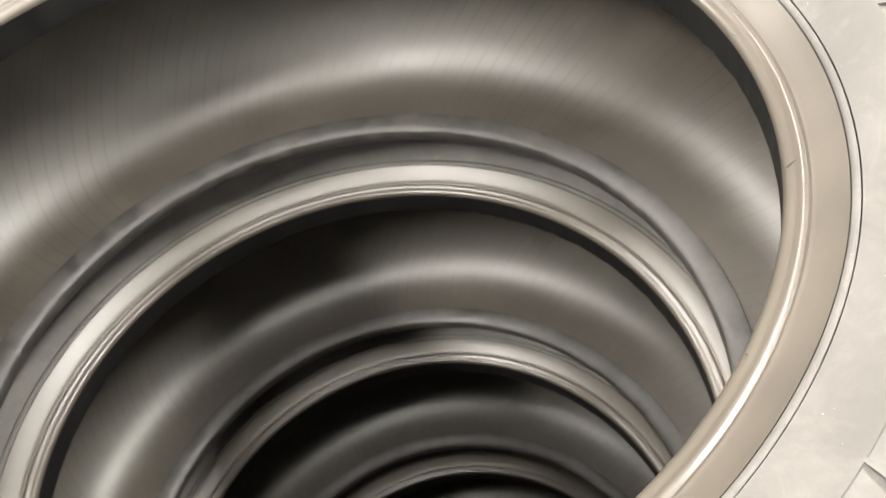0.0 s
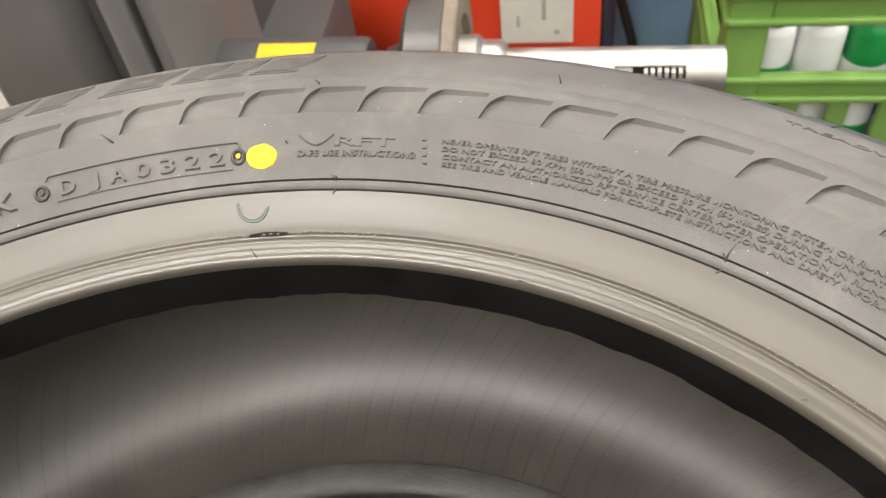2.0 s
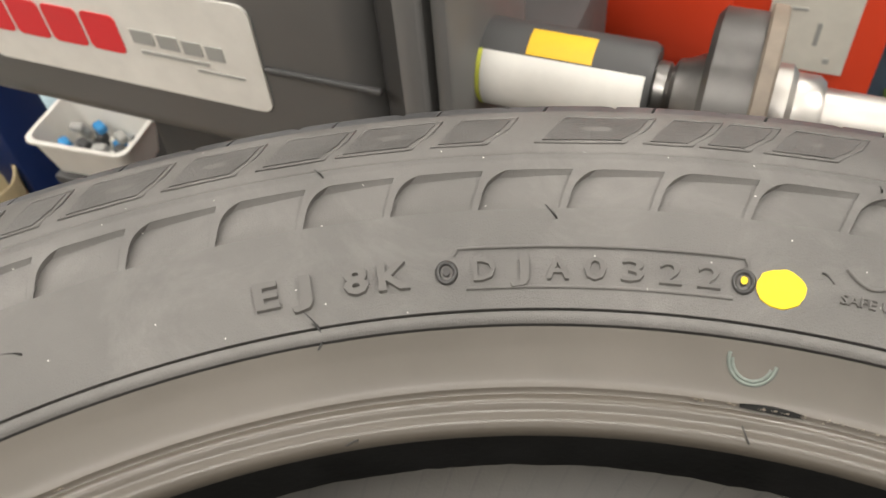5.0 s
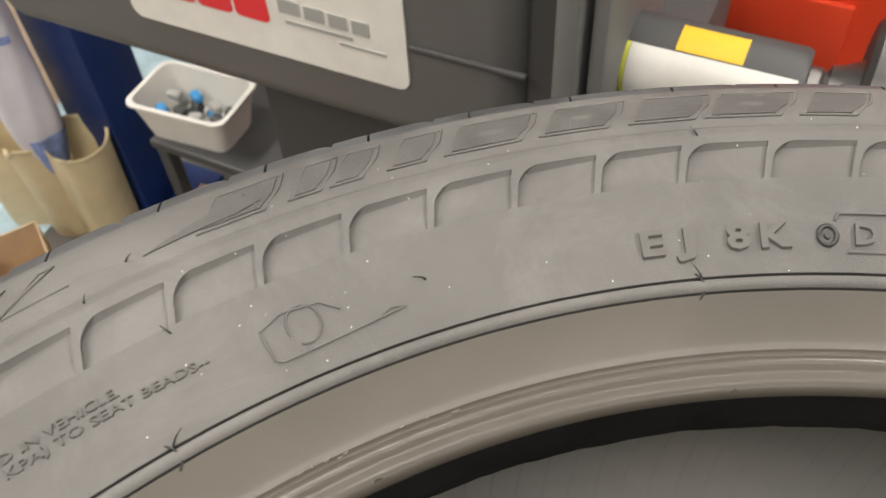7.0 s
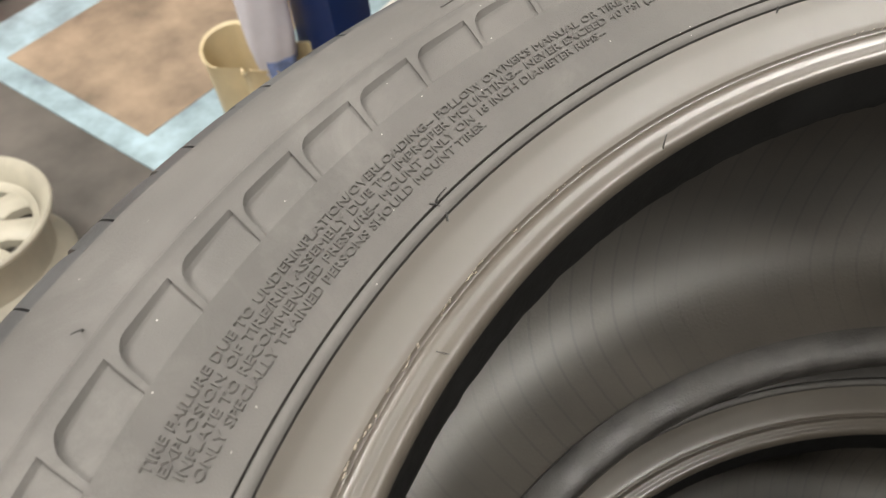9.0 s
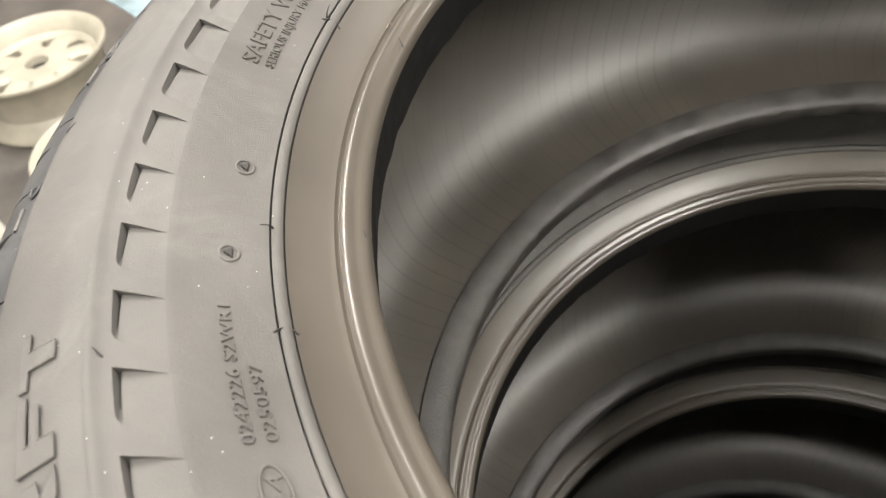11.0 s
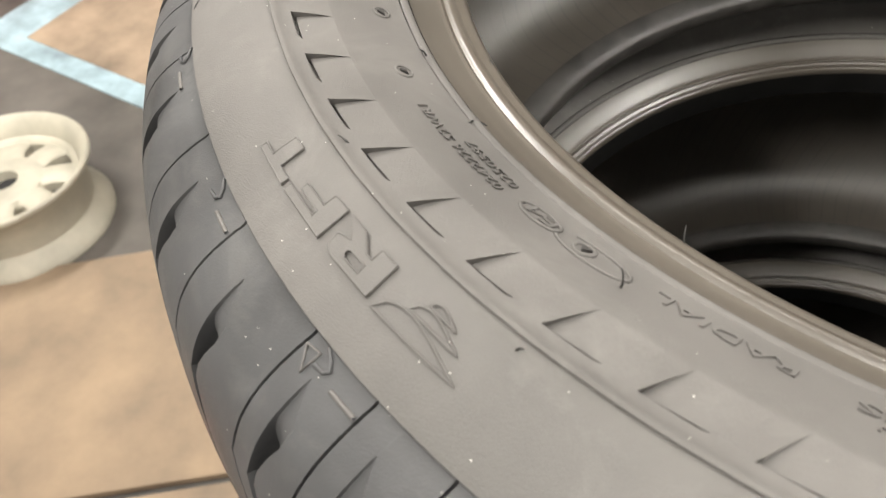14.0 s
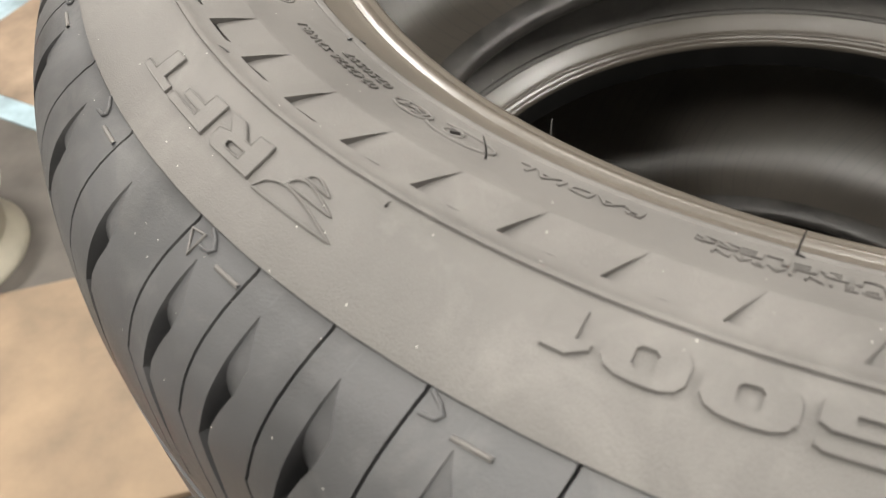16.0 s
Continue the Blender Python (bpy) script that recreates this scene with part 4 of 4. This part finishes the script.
shaft_part("chuck_flange", [(0.0, 0.470), (0.080, 0.470), (0.082, 0.472), (0.082, 0.482), (0.080, 0.484), (0.058, 0.484), (0.052, 0.478), (0.0, 0.478)], FLANGE)
shaft_part("chuck_nut", [(0.0, 0.477), (0.038, 0.477), (0.038, 0.497), (0.033, 0.502), (0.033, 0.518), (0.029, 0.524), (0.0, 0.524)], STEEL, "worn steel nut")


def sleeve_wrap(name, x0, x1, a0, a1, rad, mat, label):
    bm = bmesh.new()
    n = 14
    rows = []
    for i in range(n + 1):
        a = radians(a0 + (a1 - a0) * i / n)
        c, s = math.cos(a), math.sin(a)
        rows.append([bm.verts.new((xx, SH[0] - rr * c, SH[1] + rr * s)) for xx, rr in ((x0, rad - 0.001), (x0, rad), (x1, rad), (x1, rad - 0.001))])
    for p, q in zip(rows, rows[1:]):
        for i in range(3):
            bm.faces.new((p[i], p[i + 1], q[i + 1], q[i]))
    return part(name, bm, mat, bal, label, smooth=40)


sleeve_wrap("sleeve_label", 0.250, 0.388, -62, 50, 0.0388, LABELW, "blank white sleeve label")
sleeve_wrap("sleeve_label", 0.234, 0.2495, -62, 50, 0.0388, LIME, "lime marked end of the label")
sleeve_wrap("warning_label", 0.287, 0.343, 52, 92, 0.0389, YLAB, "small yellow warning label")
# slotted tube with a spring inside
bm = bmesh.new()
n, r_out, r_in = 48, 0.0245, 0.02
xs = [0.522, 0.55, 0.585, 0.619, 0.623, 0.627, 0.65, 0.674, 0.687, 0.691, 0.712, 0.722]
slot = lambda xx, a: 0.623 <= xx[0] and xx[1] <= 0.687 and 22 <= a < 52
grid = {}
for i, xx in enumerate(xs):
    for j in range(n):
        a = radians(360 * j / n)
        for k_, rr in enumerate((r_out, r_in)):
            grid[i, j, k_] = bm.verts.new((xx, SH[0] - rr * math.cos(a), SH[1] + rr * math.sin(a)))
for i in range(len(xs) - 1):
    for j in range(n):
        j2 = (j + 1) % n
        if slot((xs[i], xs[i + 1]), 360 * j / n):
            continue
        bm.faces.new((grid[i, j, 0], grid[i + 1, j, 0], grid[i + 1, j2, 0], grid[i, j2, 0]))
        bm.faces.new((grid[i, j, 1], grid[i, j2, 1], grid[i + 1, j2, 1], grid[i + 1, j, 1]))
for j in range(n):
    j2 = (j + 1) % n
    bm.faces.new((grid[0, j, 0], grid[0, j2, 0], grid[0, j2, 1], grid[0, j, 1]))
    e = len(xs) - 1
    bm.faces.new((grid[e, j, 0], grid[e, j, 1], grid[e, j2, 1], grid[e, j2, 0]))
tube = part("shaft_tube", bm, STEEL, bal, "bright slotted steel tube", smooth=35)
for i in range(6):
    ringb = bmesh.new()
    bmesh.ops.create_cone(ringb, cap_ends=False, segments=20, radius1=0.0172, radius2=0.0172, depth=0.0035)
    bmesh.ops.transform(ringb, matrix=Matrix.Translation((0.652 + 0.0062 * i, SH[0], SH[1])) @ pose(0, 0, 0, 0, 90, 0), verts=ringb.verts)
    part("spring_coil", ringb, STEEL, tube)
part("plunger", lathe_bm([(0.0, 0.60), (0.017, 0.60), (0.017, 0.64), (0.0, 0.64)], 20, Matrix.Translation((0, SH[0], SH[1])) @ pose(0, 0, 0, 0, 90, 0)), LABELW, tube)
part("tube_core", lathe_bm([(0.0, 0.59), (0.012, 0.59), (0.012, 0.7), (0.0, 0.7)], 16, Matrix.Translation((0, SH[0], SH[1])) @ pose(0, 0, 0, 0, 90, 0)), DARK, tube)

# ---- red cabinet, blue locker ----
RED = material("red enamel", (0.62, 0.05, 0.015), 0.4, vary=0.08, scale=6)
BLUE = material("faded blue steel", (0.16, 0.27, 0.4), 0.5, vary=0.15, scale=5)
NAVY = material("navy blue steel", (0.012, 0.035, 0.15), 0.42, vary=0.15, scale=8)
PAPER = material("notice paper", (0.66, 0.63, 0.56), 0.7, vary=0.08, scale=20)

cab = thing("tool_cabinet", "red enamel tool cabinet with a taped paper notice", "cabinet", local(0, 0), U)
part("body", box_bm((0.51, 0.42, 1.05), (0.372, 0.675, FLOOR + 0.525), 0.006), RED, cab, smooth=40)
for z0 in (-1.05, -0.80, -0.66):
    part("drawer", box_bm((0.30, 0.012, 0.12 if z0 > -0.9 else 0.22), (0.275, 0.459, z0 + 0.09), 0.004), RED, cab, smooth=40)
# no opening here: a black panel carries the recess's shade as colour
part("recess", box_bm((0.16, 0.01, 0.09), (0.26, 0.4615, -0.47), 0.002), DARK, cab, "black panel in place of the shade in an open recess")
nt = part("notice", box_bm((0.112, 0.002, 0.30), (0.529, 0.4625, -0.465), 0.0004), PAPER, cab, "white paper notice")
for bx, bz, bw, bh in ((0.50, -0.575, 0.004, 0.02), (0.54, -0.555, 0.006, 0.035), (0.56, -0.595, 0.008, 0.008), (0.51, -0.52, 0.02, 0.004)):
    part("print", box_bm((bw, 0.001, bh), (bx, 0.461, bz)), GREYINK, nt)
lock = thing("steel_locker", "faded blue steel locker against the clutter", "locker", local(0, 0), U)
part("body", box_bm((0.62, 0.4, 1.25), (0.95, 0.96, FLOOR + 0.625), 0.006), BLUE, lock, smooth=40)
part("door", box_bm((0.3, 0.014, 1.18), (0.81, 0.755, FLOOR + 0.63), 0.004), BLUE, lock)
part("door", box_bm((0.3, 0.014, 1.18), (1.12, 0.755, FLOOR + 0.63), 0.004), BLUE, lock)
BROWN = material("brown cardboard", (0.32, 0.2, 0.12), 0.8, vary=0.2, scale=10)
cb = tagged(part("cardboard_carton", box_bm((0.16, 0.14, 0.38), (0, 0, 0.19), 0.003), BROWN), "dull brown cardboard carton standing by the locker", "carton")
cb.matrix_basis = pose(*local(0.81, 0.655, FLOOR), 0, 0, U)


def cable(name, pts, rad, mat, label, category):
    cu = bpy.data.curves.new("scratch", "CURVE")
    cu.dimensions, cu.bevel_depth, cu.bevel_resolution, cu.resolution_u = "3D", rad, 2, 6
    sp = cu.splines.new("BEZIER")
    sp.bezier_points.add(len(pts) - 1)
    for b, p in zip(sp.bezier_points, pts):
        b.co, b.handle_left_type, b.handle_right_type = p, "AUTO", "AUTO"
    ob = new("scratch", cu)
    me = bpy.data.meshes.new_from_object(ob.evaluated_get(bpy.context.evaluated_depsgraph_get()))
    bpy.data.objects.remove(ob)
    bpy.data.curves.remove(cu)
    me.materials.clear()
    me.materials.append(mat)
    return tagged(new(name, me), label, category)


cable("cable", [local(0.64, 0.70, -0.35), local(0.655, 0.69, -0.62), local(0.70, 0.66, -0.80), local(0.74, 0.6, FLOOR + 0.012)], 0.009, DARK, "thick black cable hanging down by the locker", "cable")

# ---- green crates with cans ----
GREEN = material("lime green crate plastic", (0.165, 0.31, 0.068), 0.42, vary=0.1, scale=12, grain=0.08, grain_scale=200)


def build_crate(at, label, h=0.385):
    c = thing("bottle_crate", label, "crate", at, U, "green crates")
    w, d = 0.42, 0.34
    part("base", box_bm((w, d, 0.012), (w / 2, d / 2, 0.006), 0.003), GREEN, c)
    for cx, cy in ((0.028, 0.028), (w - 0.028, 0.028), (0.028, d - 0.028), (w - 0.028, d - 0.028)):
        part("corner_post", box_bm((0.056, 0.056, h - 0.012), (cx, cy, 0.012 + (h - 0.012) / 2), 0.006), GREEN, c, smooth=40)
    for z, hh in ((h - 0.026, 0.05), (0.219, 0.042), (0.035, 0.05)):
        for y in (0.006, d - 0.006):
            part("rail", box_bm((w - 0.11, 0.012, hh), (w / 2, y + (0.003 if y < 0.1 else -0.003), z), 0.003), GREEN, c)
        for x_ in (0.006, w - 0.006):
            part("rail", box_bm((0.012, d - 0.11, hh), (x_ + (0.003 if x_ < 0.1 else -0.003), d / 2, z), 0.003), GREEN, c)
    for z in (h - 0.006, h - 0.046, 0.236, 0.202):
        part("rib", box_bm((w + 0.006, 0.012, 0.010), (w / 2, -0.001, z), 0.003), GREEN, c)
        part("rib", box_bm((0.012, d + 0.006, 0.010), (-0.001, d / 2, z), 0.003), GREEN, c)
    for i in range(4):
        part("bar", box_bm((0.03, 0.012, 0.145), (0.105 + 0.07 * i, 0.009, 0.128), 0.003), GREEN, c)
    return c


crate_low = build_crate(local(0.79, 0.33, FLOOR), "lime green plastic crate standing on the floor")
crate_top = build_crate(local(0.79, 0.33, FLOOR + 0.390), "lime green plastic crate full of spray cans and bottles", 0.378)
build_crate(local(0.70, 0.70, FLOOR + 0.0), "lime green plastic crate behind another crate").location.z = FLOOR
CANW = material("white can print", (0.75, 0.76, 0.76), 0.35, vary=0.04)
CANG = material("green can print", (0.01, 0.26, 0.06), 0.35, vary=0.08)
CANB = material("blue can print", (0.03, 0.1, 0.4), 0.35, vary=0.08)
CANK = material("black can print", (0.02, 0.02, 0.022), 0.35, vary=0.08)


def build_can(x, y, z, body, band, cap, label):
    c = thing("spray_can", label, "spray can", local(x, y, z), rnd.uniform(0, 360), "cans in the crate")
    part("body", lathe_bm([(0.0, 0.0), (0.03, 0.0), (0.0325, 0.003), (0.0325, 0.265), (0.03, 0.272), (0.024, 0.28), (0.0, 0.28)], 24), body, c, smooth=40)
    part("band", lathe_bm([(0.0328, 0.11), (0.0331, 0.112), (0.0331, 0.215), (0.0328, 0.217)], 24), band, c, smooth=40)
    part("cap", lathe_bm([(0.024, 0.28), (0.025, 0.282), (0.025, 0.322), (0.021, 0.33), (0.0, 0.33)], 20), cap, c, smooth=40)


cans = [(CANW, CANG, CANK), (CANW, CANW, CANW), (CANG, CANW, CANW), (CANW, CANB, CANW), (CANK, CANG, CANW), (CANW, CANG, CANW)]
for i in range(5):
    for j in range(4):
        b_, s_, c_ = cans[(i + 2 * j) % 6]
        build_can(0.79 + 0.075 + 0.068 * i, 0.33 + 0.062 + 0.072 * j, FLOOR + 0.405, b_, s_, c_, "white, green and blue spray can standing in the crate")
        if j == 0:
            b_, s_, c_ = cans[(i + 3) % 6]
            build_can(0.79 + 0.075 + 0.068 * i, 0.33 + 0.062, FLOOR + 0.013, b_, s_, c_, "white and green spray can standing in the lower crate")

# ---- blue upright, tray, bin, rag, carton ----
up = thing("steel_upright", "navy blue steel lift upright with a footplate", "upright", (-0.565, 1.60, FLOOR), U)
part("post", box_bm((0.13, 0.12, 1.3), (0, 0, 0.65), 0.008), NAVY, up, smooth=40)
part("footplate", box_bm((0.26, 0.24, 0.015), (0, 0, 0.0075), 0.004), NAVY, up)
part("gusset", box_bm((0.012, 0.19, 0.12), (0, -0.01, 0.07), 0.003), NAVY, up)
stand = thing("trolley", "dark steel trolley with a shelf full of small parts", "trolley", (-0.255, 1.445, FLOOR), U)
part("top", box_bm((0.28, 0.34, 0.02), (0.03, 0, 0.344), 0.004), GREYD, stand)
part("shelf", box_bm((0.27, 0.32, 0.015), (0.03, 0, 0.12), 0.004), GREYD, stand)
for cx in (-0.095, 0.155):
    for cy in (-0.15, 0.15):
        part("leg", box_bm((0.025, 0.025, 0.334), (cx, cy, 0.167), 0.003), GREYD, stand)
def shell_and_rim(bm, rows, r0, r1, mat, parent):
    """Skins rings of vertices into a vessel; the rings r0 to r1 become its lip."""
    lip = bmesh.new()
    n = len(rows[0])
    copies = [[lip.verts.new(v.co) for v in ring] for ring in rows[r0:r1 + 1]]
    for p, q in zip(copies, copies[1:]):
        for i in range(n):
            lip.faces.new((p[i], p[(i + 1) % n], q[(i + 1) % n], q[i]))
    for k_, (p, q) in enumerate(zip(rows, rows[1:])):
        if not r0 <= k_ < r1:
            for i in range(n):
                bm.faces.new((p[i], p[(i + 1) % n], q[(i + 1) % n], q[i]))
    bm.faces.new(rows[0])
    bm.faces.new(rows[-1])
    part("shell", bm, mat, parent, smooth=35)
    part("rim", lip, mat, parent, smooth=35)


TRAYW = material("white tray plastic", (0.76, 0.74, 0.69), 0.4, vary=0.05, scale=20)
tray = thing("plastic_tray", "white plastic tray with blue and grey parts in it", "tray", (-0.345, 1.385, FLOOR + 0.354), -31)
bm = bmesh.new()
rows = []
for hw, hd, z in ((0.082, 0.05, 0.0), (0.096, 0.062, 0.075), (0.102, 0.068, 0.077), (0.102, 0.068, 0.082), (0.094, 0.060, 0.082), (0.08, 0.048, 0.004)):
    loop = []
    for qx, qy in ((1, 1), (-1, 1), (-1, -1), (1, -1)):
        for s in range(4):
            a = radians({(1, 1): 0, (-1, 1): 90, (-1, -1): 180, (1, -1): 270}[qx, qy] + 30 * s)
            loop.append(bm.verts.new((qx * (hw - 0.02) + 0.02 * math.cos(a), qy * (hd - 0.02) + 0.02 * math.sin(a), z)))
    rows.append(loop)
shell_and_rim(bm, rows, 1, 4, TRAYW, tray)
PARTB = material("blue plastic clip", (0.05, 0.28, 0.6), 0.4)
for i in range(22):
    layer = i // 8
    mat = PARTB if i % 5 == 1 else (GREYINK, GREYD)[i % 2]
    c = tagged(part("small_part", box_bm((0.028, 0.018, 0.016), (0, 0, 0.008), 0.005), mat), "small blue or grey part lying in the white tray", "small part", "parts in the tray")
    c.matrix_basis = pose(-0.345, 1.385, FLOOR + 0.359, 0, 0, -31) @ pose(-0.055 + 0.036 * (i % 4) + rnd.uniform(-0.006, 0.006), -0.024 + 0.046 * (i // 4 % 2) + rnd.uniform(-0.005, 0.005), 0.0175 * layer, 0, 0, rnd.uniform(-35, 35))
for i in range(10):
    c = tagged(part("small_part", lathe_bm([(0.0, 0), (0.018, 0), (0.02, 0.004), (0.014, 0.03), (0.0, 0.034)], 12), (STEELD, DARK, BROWN)[i % 3], smooth=40), "loose dark metal part on the trolley shelf", "small part", "parts on the shelf")
    c.matrix_basis = Matrix.Translation((-0.255, 1.445, FLOOR + 0.1285)) @ pose(rnd.uniform(-0.05, 0.1), rnd.uniform(-0.08, 0.1), 0, 0, 0, 0)

GREENB = material("green bottle plastic", (0.05, 0.3, 0.1), 0.35, vary=0.1)
for i, (dx, dy, sz, mat_, nm, lb) in enumerate(((-0.055, -0.12, (0.09, 0.06, 0.05), BROWN, "small_carton", "small brown carton on the trolley shelf"), (0.02, -0.13, (0.05, 0.05, 0.07), LABELW, "small_carton", "small white carton on the trolley shelf"), (0.08, -0.12, (0.06, 0.04, 0.04), PARTB, "small_carton", "small blue carton on the trolley shelf"), (0.135, -0.11, (0.06, 0.05, 0.05), BROWN, "small_carton", "small brown carton on the trolley shelf"))):
    c = tagged(part(nm, box_bm(sz, (0, 0, sz[2] / 2), 0.003), mat_), lb, "carton", "cartons on the shelf")
    c.matrix_basis = pose(-0.255, 1.445, FLOOR + 0.1285, 0, 0, U) @ pose(dx, dy, 0, 0, 0, rnd.uniform(-30, 30))
for i in range(3):
    c = thing("plastic_bottle", "green plastic bottle standing on the trolley shelf", "bottle", (0, 0, 0), 0, "bottles on the shelf")
    part("body", lathe_bm([(0.0, 0.0), (0.022, 0.0), (0.024, 0.004), (0.024, 0.07), (0.01, 0.09), (0.0, 0.09)], 18), GREENB, c, smooth=40)
    part("cap", lathe_bm([(0.011, 0.088), (0.012, 0.09), (0.012, 0.105), (0.0, 0.106)], 14), LABELW, c, smooth=40)
    c.matrix_basis = pose(-0.255, 1.445, FLOOR + 0.1285, 0, 0, U) @ pose(0.0 + 0.06 * i, -0.05, 0)
CREAM = material("cream plastic", (0.66, 0.55, 0.34), 0.5, vary=0.12, scale=10)
CLOTH = material("white towel cloth", (0.7, 0.69, 0.76), 0.85, vary=0.08, scale=12, grain=0.3, grain_scale=300)
binn = thing("waste_bin", "cream plastic waste bin with a rag hanging out", "bin", (-0.72, 1.555, FLOOR), -26)
bm = bmesh.new()
rows = []
def lobes(a, rad, gap):
    """How far three cups in a row reach in the direction a."""
    best = rad
    for cx in (-gap, gap):
        b = cx * math.cos(a)
        inner = rad * rad - cx * cx * math.sin(a) ** 2
        if inner > 0:
            best = max(best, b + math.sqrt(inner))
    return best


for rad_, z in ((0.05, 0.0), (0.052, 0.015), (0.060, 0.255), (0.064, 0.26), (0.064, 0.268), (0.057, 0.264), (0.048, 0.02)):
    ring = []
    for i in range(72):
        a = math.tau * i / 72
        d = lobes(a, rad_, 0.112)
        ring.append(bm.verts.new((d * math.cos(a), d * math.sin(a), z + (0.035 * max(0, math.sin(a)) - 0.06 * max(0, -math.cos(a)) * max(0, -math.sin(a)) if z > 0.25 else 0))))
    rows.append(ring)
shell_and_rim(bm, rows, 2, 5, CREAM, binn)


def crumple(name, at, size, mat, label, category, seed, lump=0.35):
    bm = bmesh.new()
    bmesh.ops.create_icosphere(bm, subdivisions=5, radius=1)
    for v in bm.verts:
        p = v.co.copy()
        n1 = noise.noise(p * 1.6 + Vector((seed, 0, 0)))
        n2 = abs(noise.noise(p * 3.7 + Vector((0, seed, 0))))
        v.co = p * (1 + lump * n1 - 0.35 * n2)
        v.co = Vector((v.co.x * size[0], v.co.y * size[1], max(v.co.z * size[2], -size[2] * 0.75)))
    ob = tagged(part(name, bm, mat, smooth=60), label, category)
    ob.matrix_basis = pose(*at)
    return ob




def printed_towel(at):
    """A rolled white towel with blue printed bands and a blue foot, stuck upright in the bin."""
    t = thing("printed_towel", "rolled white towel with blue printed bands standing in the bin", "towel", at)
    def radius(z, a):
        return (0.012 + 0.041 * min(1.0, (z / 0.16) ** 0.7)) * (1 + 0.06 * math.sin(3 * a + 9 * z) + 0.035 * math.sin(7 * a - 14 * z))
    def sleeve(name, z0, z1, grow, mat, a0=0.0, a1=math.tau, label=""):
        bm = bmesh.new()
        rows = []
        for i in range(17):
            z = z0 + (z1 - z0) * i / 16
            rows.append([bm.verts.new(((radius(z, a) + grow) * math.cos(a) + 0.02 * z, (radius(z, a) + grow) * 0.85 * math.sin(a), z)) for a in [a0 + (a1 - a0) * k_ / 40 for k_ in range(41)]])
        for p, q in zip(rows, rows[1:]):
            for k_ in range(40):
                bm.faces.new((p[k_], p[k_ + 1], q[k_ + 1], q[k_]))
        if grow == 0:
            bm.faces.new(rows[0][:-1])
            bm.faces.new(rows[-1][:-1])
        return part(name, bm, mat, t, label, smooth=60)
    sleeve("cloth", 0.0, 0.56, 0.0, CLOTH)
    sleeve("printed_band", 0.445, 0.475, 0.0012, BLUEPRINT, label="bright blue printed band")
    sleeve("printed_band", 0.36, 0.376, 0.0012, PALEPRINT, math.radians(215), math.radians(320), "pale blue printed band")
    sleeve("printed_band", 0.01, 0.14, 0.0012, PALEPRINT, math.radians(260), math.radians(400), "blue mottled foot")
    return t


BLUEPRINT = material("blue towel print", (0.03, 0.16, 0.62), 0.8, vary=0.3, scale=40)
PALEPRINT = material("pale blue towel print", (0.26, 0.35, 0.66), 0.85, vary=0.35, scale=60)
printed_towel((-0.695, 1.53, FLOOR + 0.15))
SKIN = material("brown carton inside", (0.5, 0.36, 0.22), 0.8, vary=0.12, scale=14)
carton = thing("carton", "small open brown cardboard carton on the floor", "carton", (-0.785, 1.36, FLOOR), 22)
carton.scale = (0.82, 0.82, 0.82)
for nm, sz, at in (("bottom", (0.16, 0.15, 0.004), (0, 0, 0.002)), ("side", (0.16, 0.004, 0.15), (0, 0.073, 0.079)), ("side", (0.16, 0.004, 0.15), (0, -0.073, 0.079)), ("side", (0.004, 0.142, 0.15), (0.078, 0, 0.079)), ("side", (0.004, 0.142, 0.15), (-0.078, 0, 0.079))):
    part(nm, box_bm(sz, at), SKIN, carton)
for at, rx, ry in (((0, -0.105, 0.13), 40, 0), ((-0.11, 0, 0.13), 0, -40)):
    f = part("flap", box_bm((0.15 if rx else 0.08, 0.08 if rx else 0.14, 0.003), (0, 0, 0)), SKIN, carton)
    f.matrix_basis = pose(*at, rx, ry, 0)
RAGW = material("grubby white cotton", (0.46, 0.42, 0.36), 0.9, vary=0.2, scale=14, grain=0.4, grain_scale=300)
REDC = material("red nylon", (0.5, 0.03, 0.03), 0.6, vary=0.15, scale=10)
crumple("red_bag", (-1.36, 0.27, FLOOR + 0.07), (0.16, 0.12, 0.07), REDC, "red nylon bag lying on the plywood", "bag", 5.0)
crumple("white_rag", (-1.17, 0.25, FLOOR + 0.08), (0.15, 0.09, 0.085), RAGW, "crumpled white rag lying beside a red bag", "rag", 8.0, 0.5)
jack = thing("floor_jack", "red floor jack standing on the workshop floor", "jack", (-1.78, 2.35, FLOOR), 30)
part("body", box_bm((0.5, 0.2, 0.13), (0, 0, 0.085), 0.02), RED, jack, smooth=40)
for cx in (-0.18, 0.18):
    for cy in (-0.09, 0.09):
        part("wheel", lathe_bm([(0.0, -0.015), (0.03, -0.015), (0.035, -0.01), (0.035, 0.01), (0.03, 0.015), (0.0, 0.015)], 20, pose(cx, cy, 0.035, 90, 0, 0)), GREYD, jack, smooth=40)
